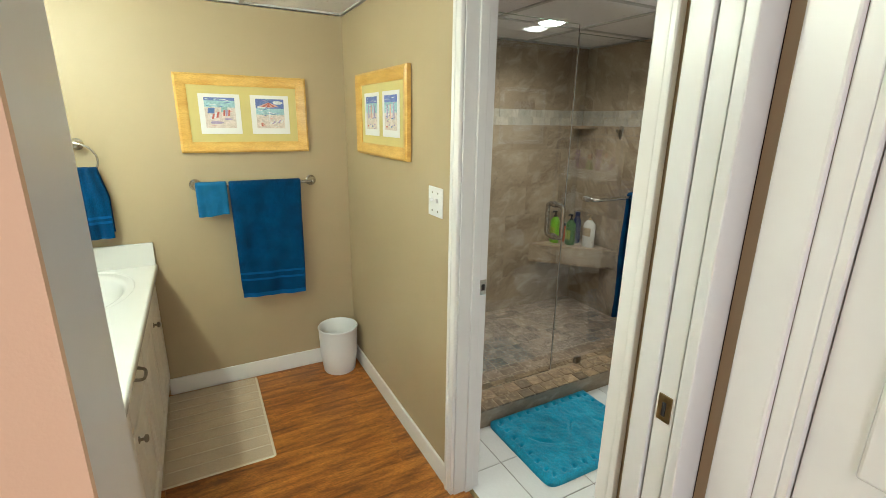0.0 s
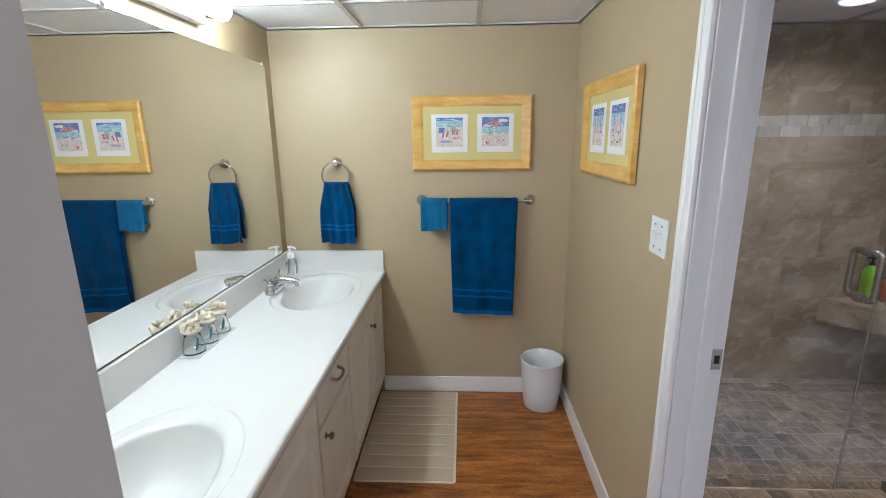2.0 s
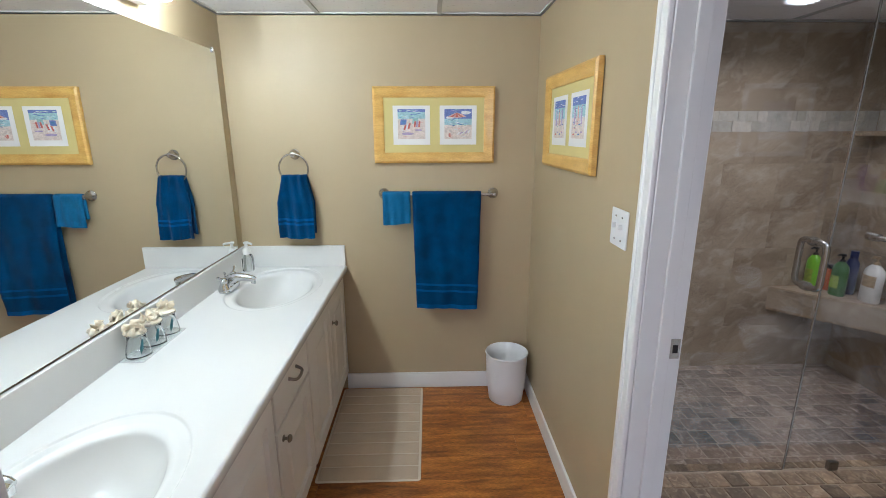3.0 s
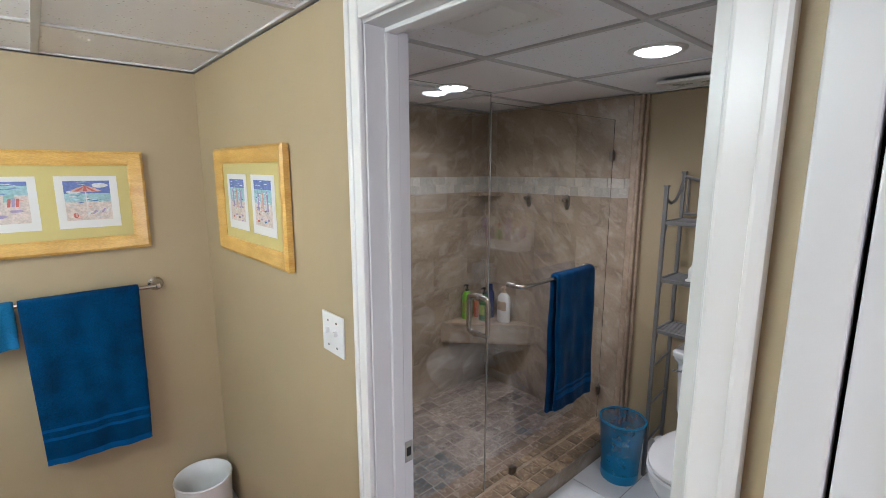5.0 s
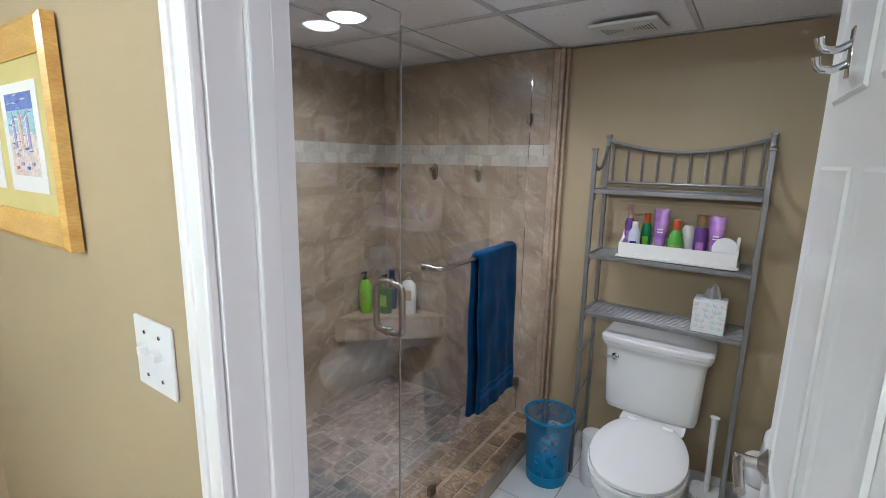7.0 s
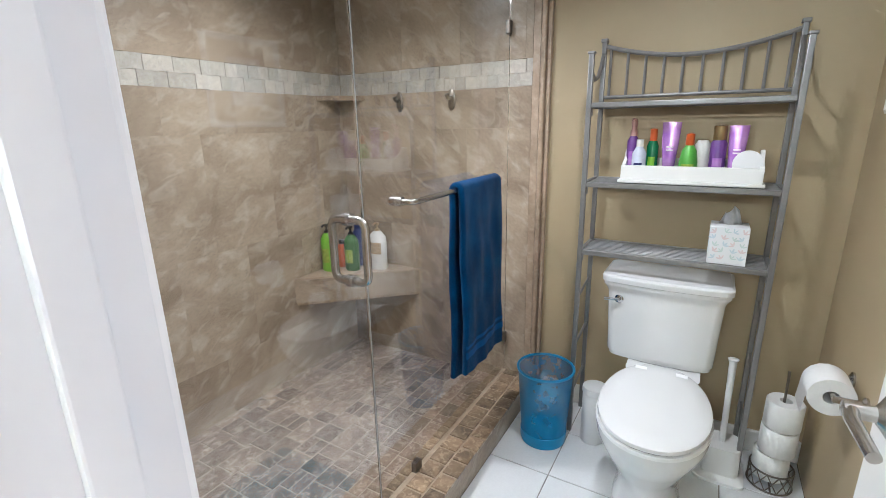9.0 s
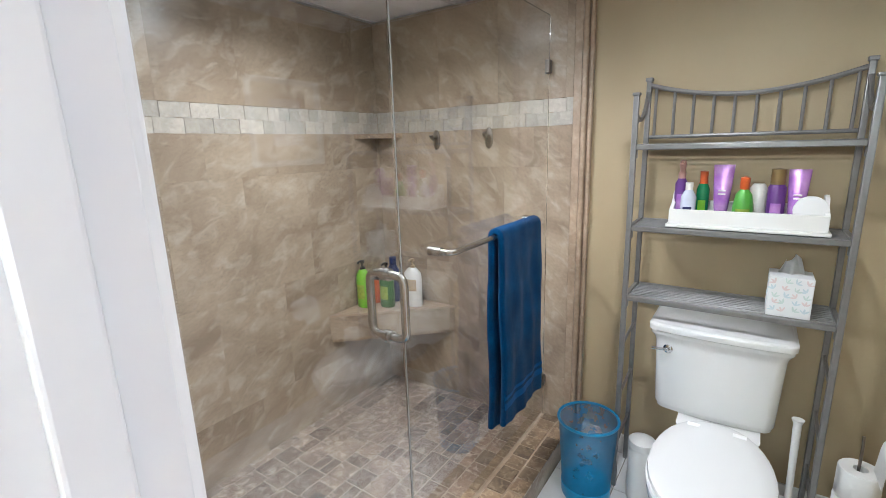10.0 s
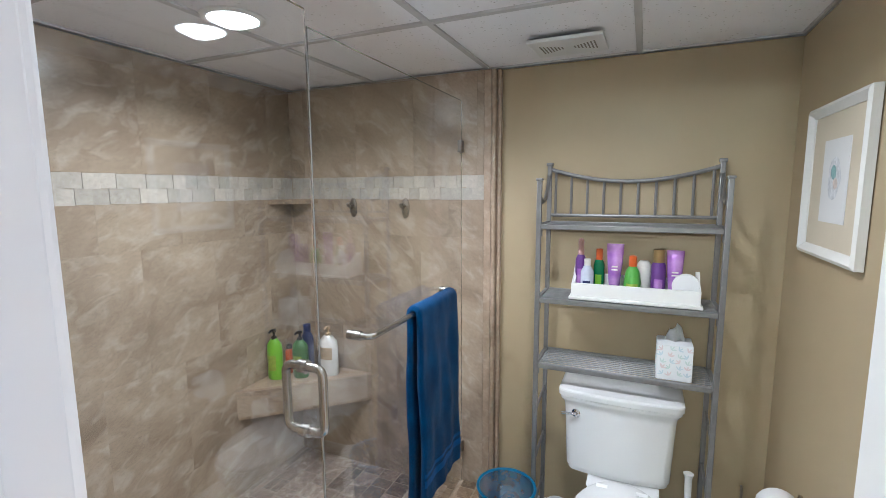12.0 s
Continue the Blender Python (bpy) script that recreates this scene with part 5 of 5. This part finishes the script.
bb = thing("mesh_waste_bin", pose(2.58, 1.578, 0.0), "blue wire-mesh waste bin on the tile floor", "waste bin")
BM = mesh_blue()
BLUE = plain("blue_enamel", (0.006, 0.24, 0.5), 0.3)
part("mesh_wall", V([(0.094, 0.006), (0.116, 0.34)], 48), BM, bb)
part("base", V([(0, 0.004), (0.094, 0.004), (0.096, 0.0), (0.099, 0.012), (0.0995, 0.05), (0.097, 0.052), (0.09, 0.04), (0, 0.036)], 48), BLUE, bb)
part("rim", T([(0.117 * math.cos(6.2832 * k / 48), 0.117 * math.sin(6.2832 * k / 48), 0.342) for k in range(49)], 0.006, 8), BLUE, bb)
cn = thing("brush_canister", pose(2.665, 1.385, 0), "white round toilet brush canister", "canister")
part("body", V([(0, 0), (0.046, 0), (0.048, 0.004), (0.05, 0.235), (0.046, 0.24)], 26), PLAST, cn)
part("lid", V([(0.052, 0.236), (0.053, 0.245), (0.05, 0.262), (0.03, 0.27), (0, 0.271)], 26), PLAST, cn)
pl = thing("toilet_plunger", pose(2.71, 0.905, 0), "white plunger standing in its square caddy", "plunger")
bm = bmesh.new()
loft(bm, [rrect(0, 0, 0.085, 0.085, 0.025, 0.0), rrect(0, 0, 0.085, 0.085, 0.025, 0.012), rrect(0, 0, 0.066, 0.066, 0.03, 0.03), rrect(0, 0, 0.062, 0.062, 0.03, 0.14)])
part("caddy", bm, PLAST, pl)
part("handle", T([(0, 0, 0.13), (0.006, 0.002, 0.3), (0.012, 0.004, 0.47), (0.0125, 0.0042, 0.485)], [0.011, 0.011, 0.013, 0.019], 14), PLAST, pl)
ts = thing("paper_roll_stand", pose(2.735, 0.735, 0), "wire stand holding three white toilet paper rolls", "paper stand")
ROLL = mat("toilet_paper", (0.76, 0.75, 0.74), 0.95, var=0.05, scale=30, bump=0.4, bscale=150)
for z in (0.035, 0.145, 0.255):
    off = 0.006 * math.sin(z * 40)
    part("paper_roll", V([(0.02, 0), (0.056, 0.0), (0.059, 0.004), (0.059, 0.1), (0.056, 0.104), (0.02, 0.104), (0.02, 0)], 30, off=(off, off, z)), ROLL, ts)
ring = lambda r, z: [(r * math.cos(6.2832 * k / 32), r * math.sin(6.2832 * k / 32), z) for k in range(33)]
for r, z in ((0.072, 0.004), (0.07, 0.075)):
    part("hoop", T(ring(r, z), 0.0035, 6), PEWTER, ts)
for k in range(12):
    a0 = 6.2832 * k / 12
    part("lattice_wire", T([(0.071 * math.cos(a0 + d), 0.071 * math.sin(a0 + d), z) for d, z in ((-0.26, 0.006), (0, 0.04), (0.26, 0.075))], 0.002, 6), PEWTER, ts)
    part("lattice_wire", T([(0.071 * math.cos(a0 - d), 0.071 * math.sin(a0 - d), z) for d, z in ((-0.26, 0.006), (0, 0.04), (0.26, 0.075))], 0.002, 6), PEWTER, ts)
part("centre_rod", T([(0, 0, 0.004), (0, 0, 0.44), (0.01, 0.0, 0.47)], 0.0045, 8), PEWTER, ts)
part("cross_foot", T([(-0.072, 0, 0.004), (0.072, 0, 0.004)], 0.0035, 6), PEWTER, ts)
wr = thing("paper_holder", pose(2.42, YR, 0.60), "nickel wall holder with a white toilet paper roll", "paper holder")
for s in (-1, 1):
    part("post", V([(0.0, 0), (0.022, 0), (0.022, 0.006), (0.01, 0.012), (0.01, 0.075), (0, 0.078)], 18), NICKEL, wr, at=pose(s * 0.075, 0, 0, -90, 0, 0))
part("rod", T([(-0.075, 0.07, 0), (0.075, 0.07, 0)], 0.008, 10), NICKEL, wr)
bm = V([(0.02, -0.052), (0.055, -0.052), (0.057, -0.048), (0.057, 0.048), (0.055, 0.052), (0.02, 0.052), (0.02, -0.052)], 32)
rr = part("paper_roll", bm, ROLL, wr, at=pose(0, 0.07, -0.01, 0, 90, 0))
bm = bmesh.new()
sheet = [(0.057 * math.sin(a), 0.057 * math.cos(a)) for a in (0.0, 0.4, 0.8, 1.2, 1.57)] + [(0.059, -0.03), (0.062, -0.07)]
vv = [[bm.verts.new((x, 0.07 + p, -0.01 + q)) for p, q in sheet] for x in (-0.05, 0.05)]
for k in range(len(sheet) - 1):
    bm.faces.new((vv[0][k], vv[1][k], vv[1][k + 1], vv[0][k + 1]))
bmesh.ops.solidify(bm, geom=bm.faces[:], thickness=-0.0012)
part("loose_sheet", bm, ROLL, wr)
WFR = mat("white_picture_frame", (0.75, 0.74, 0.7), 0.4, var=0.04)
CRM = mat("cream_mat_board", (0.64, 0.56, 0.43), 0.85, var=0.05)
framed_print(pose(2.69, YR, 1.357, 0, 0, 180), 0.44, 0.435, 0.03, "white-framed small print on a cream mat", [(0.22, 0.217, 0.19, 0.23, "pale")], fmat=WFR, mmat=CRM)

# ---- open door of the shower room ----
DA = 3.0
od = thing("door_open", pose(XS + 0.012, DY0 + 0.022, 0.012, 0, 0, DA), "white six-panel door standing open against the wall", "door")
bm = B(0, 0.70, 0.003, 0.038, 0, 1.96, 0.002)
part("slab", bm, TRIM, od)
for z0, z1 in ((0.18, 0.78), (0.92, 1.52), (1.62, 1.85)):
    for x0, x1 in ((0.09, 0.315), (0.385, 0.61)):
        for face, sg in ((0.038, 1), (0.003, -1)):
            bm = bmesh.new()
            rings = [[(x, face + sg * h, z) for x, z in ((x0 + d, z0 + d), (x1 - d, z0 + d), (x1 - d, z1 - d), (x0 + d, z1 - d))] for d, h in ((0, 0.0005), (0.006, 0.005), (0.014, 0.001), (0.04, 0.0055))]
            loft(bm, rings, cap=False)
            bm.faces.new([bm.verts.new(p) for p in rings[-1]])
            bmesh.ops.recalc_face_normals(bm, faces=bm.faces)
            part("panel", bm, TRIM, od)
lv = part("lever_handle", V([(0.0, 0), (0.033, 0), (0.034, 0.006), (0.022, 0.014), (0.012, 0.022), (0.012, 0.06), (0, 0.062)], 24), NICKEL, od, "brushed nickel lever handle", at=pose(0.635, 0.038, 0.92, -90, 0, 0))
part("lever", T([(0, 0, 0.05), (-0.03, 0, 0.055), (-0.11, 0.004, 0.052)], [0.011, 0.01, 0.009], 12), NICKEL, lv)
lb = part("lever_handle", V([(0.0, 0), (0.033, 0), (0.034, 0.006), (0.022, 0.014), (0.012, 0.022), (0.012, 0.03), (0, 0.032)], 24), NICKEL, od, at=pose(0.635, 0.0, 0.92, 90, 0, 0))
dh = part("coat_hook", B(0.495, 0.525, 0.0385, 0.045, 1.65, 1.725, 0.003), CHROME, od, "chrome double coat hook")
for dx, z in ((-0.006, 1.7), (0.006, 1.674)):
    part("prong", T(bend([(0.51 + dx, 0.042, z), (0.51 + dx, 0.06, z - 0.01), (0.51 + dx, 0.08, z - 0.007), (0.51 + dx, 0.084, z + 0.01)], 0.01), [0.006] * 15 + [0.0075], 10), CHROME, dh)
for z in (0.2, 1.0, 1.75):
    part("hinge", T([(-0.004, -0.006, z), (-0.004, -0.006, z + 0.09)], 0.006, 10), NICKEL, od)

# ---- pieces of floors and walls ----
def pieces(name, parent, cells, material, tip=0.0006, sink=0.0, seed=3, rough=0.0):
    """Alike pieces share one mesh a size; each cell: centre and half sizes along x, y, z."""
    made = {}
    rnd = random.Random(seed)
    for c, h in cells:
        key = tuple(round(v, 4) for v in h)
        if key not in made:
            bm = B(-h[0], h[0], -h[1], h[1], -h[2], h[2], min(h) * 0.35 if rough == 0 else rough, seg=1)
            made[key] = finish(name, bm, material)
        ob = new(name, made[key])
        ob.parent = parent
        ob.matrix_basis = pose(c[0], c[1], c[2] + rnd.uniform(-tip, tip), rnd.uniform(-1, 1) * tip * 300, rnd.uniform(-1, 1) * tip * 300, 0)


ob = bpy.data.objects
rnd = random.Random(8)
# wood planks along x
cells = []
y, row = HY0, 0
while y < YF - 0.001:
    wdt = min(0.15, YF - y)
    x = HX0 - 0.4 * ((row * 0.37) % 1)
    while x < XR + 0.085:
        a, b = max(x, HX0 if y < YP1 else XL), min(x + 1.22, XR + 0.075)
        if b - a > 0.02:
            cells.append((((a + b) / 2, y + wdt / 2, -0.0035), ((b - a) / 2 - 0.0002, wdt / 2 - 0.0002, 0.0035)))
        x += 1.22
    y += 0.15
    row += 1
pieces("plank", ob["floor_wood_base"], cells, WOOD, tip=0.0, rough=0.0006)
# white floor tiles
cells = []
for i in range(8):
    x0 = max(0.985, 0.901 + 0.2925 * i)
    x1 = min(0.901 + 0.2925 * (i + 1) - 0.004, XT - 0.002)
    for j in range(4):
        y1 = min(1.733, 1.7745 - 0.2925 * j)
        y0 = max(1.7745 - 0.2925 * (j + 1) + 0.004, YR + 0.002)
        if x1 - x0 > 0.02 and y1 - y0 > 0.02:
            cells.append((((x0 + x1) / 2, (y0 + y1) / 2, -0.003), ((x1 - x0) / 2, (y1 - y0) / 2, 0.003)))
pieces("tile", ob["floor_tile_base"], cells, WTILE, tip=0.0, rough=0.001)
built("threshold", B(XR + 0.068, XR + 0.088, DY0 + 0.001, DY1 - 0.001, -0.004, 0.003, 0.001), BRASS, "thin metal strip between wood and tile", "trim")
# stone shower floor: running rows of mixed lengths
cells = []
y = 1.946
while y < YS - 0.01:
    hgt = 0.1 if YS - y > 0.1 else YS - y
    x = XS + 0.01 - rnd.choice((0, 0.03, 0.06))
    while x < XB:
        ln = rnd.choice((0.1, 0.1, 0.15, 0.1, 0.07))
        a, b = max(x, XS + 0.008), min(x + ln, XB - 0.001)
        if b - a > 0.02 and hgt > 0.02:
            if ln == 0.1 and rnd.random() < 0.25:
                for q in (0.25, 0.75):
                    cells.append((((a + b) / 2, y + hgt * q, 0.04), ((b - a) / 2 - 0.0025, hgt / 4 - 0.0025, 0.0065)))
            else:
                cells.append((((a + b) / 2, y + hgt / 2, 0.04), ((b - a) / 2 - 0.0025, hgt / 2 - 0.0025, 0.0065)))
        x += ln
    y += 0.1
pieces("stone", ob["shower_floor"], cells, TRAV, tip=0.0006, rough=0.002)
# curb cap bricks
cells = []
for r, (y0, y1) in enumerate(((1.731, 1.803), (1.804, 1.884), (1.904, 1.949))):
    x = XS + 0.008 - 0.04 * (r % 2)
    while x < XT - 0.01:
        a, b = max(x, XS + 0.008), min(x + 0.08, XT - 0.003)
        if b - a > 0.015:
            cells.append((((a + b) / 2, (y0 + y1) / 2, 0.097), ((b - a) / 2 - 0.0042, (y1 - y0) / 2 - 0.0035, 0.006)))
        x += 0.08
pieces("brick", ob["shower_curb"], cells, NOCE, tip=0.0008, rough=0.002)
# large wall tiles and the mosaic band
MZ0, MZ1 = 1.508, 1.622


def clad(parent, axis, face, lo, hi, sgn, seed):
    cells, mos = [], []
    bands = ((0.004, 0.32), (0.32, 0.825), (0.825, 1.33), (1.33, MZ0), (MZ1, ZC))
    for q, (z0, z1) in enumerate(bands):
        s = lo - 0.33 * ((q * 0.45 + 0.1) % 1)
        while s < hi:
            a, b = max(s, lo), min(s + 0.33, hi)
            if b - a > 0.01:
                c, h = (a + b) / 2, (b - a) / 2 - 0.0001
                zc, zh = (z0 + z1) / 2, (z1 - z0) / 2 - 0.0001
                cells.append(((face + sgn * 0.0055, c, zc), (0.0055, h, zh)) if axis == "x" else ((c, face + sgn * 0.0055, zc), (h, 0.0055, zh)))
            s += 0.33
    r2 = random.Random(seed)
    for q in range(2):
        s = lo - 0.028 * q
        k = 0
        while s < hi:
            a, b = max(s, lo), min(s + 0.056, hi)
            if b - a > 0.008:
                d = r2.choice((0.0, 0.0006, 0.0012)) - 0.0028 * ((k + q) % 2)
                c, h = (a + b) / 2, (b - a) / 2 - 0.0003
                zc = MZ0 + (MZ1 - MZ0) * (0.25 + 0.5 * q) + 0.0012 * (-1) ** k
                f = face + sgn * (0.005 - d * 0.9)
                mos.append(((f, c, zc), (0.005, h, 0.0283)) if axis == "x" else ((c, f, zc), (h, 0.005, 0.0283)))
            s += 0.056
            k += 1
    pieces("tile", parent, cells, WALLT, tip=0.0, rough=0.0003)
    pieces("mosaic_tile", parent, mos, MOSA, tip=0.0, rough=0.0005)


clad(ob["wall_shower_back_grout"], "x", XB, 1.785, YS, 1, 4)
clad(ob["wall_shower_side"], "y", YS, XS + 0.012, XB, 1, 5)
clad(ob["wall_shower_front_grout"], "x", XS + 0.012, 1.885, YS, -1, 6)
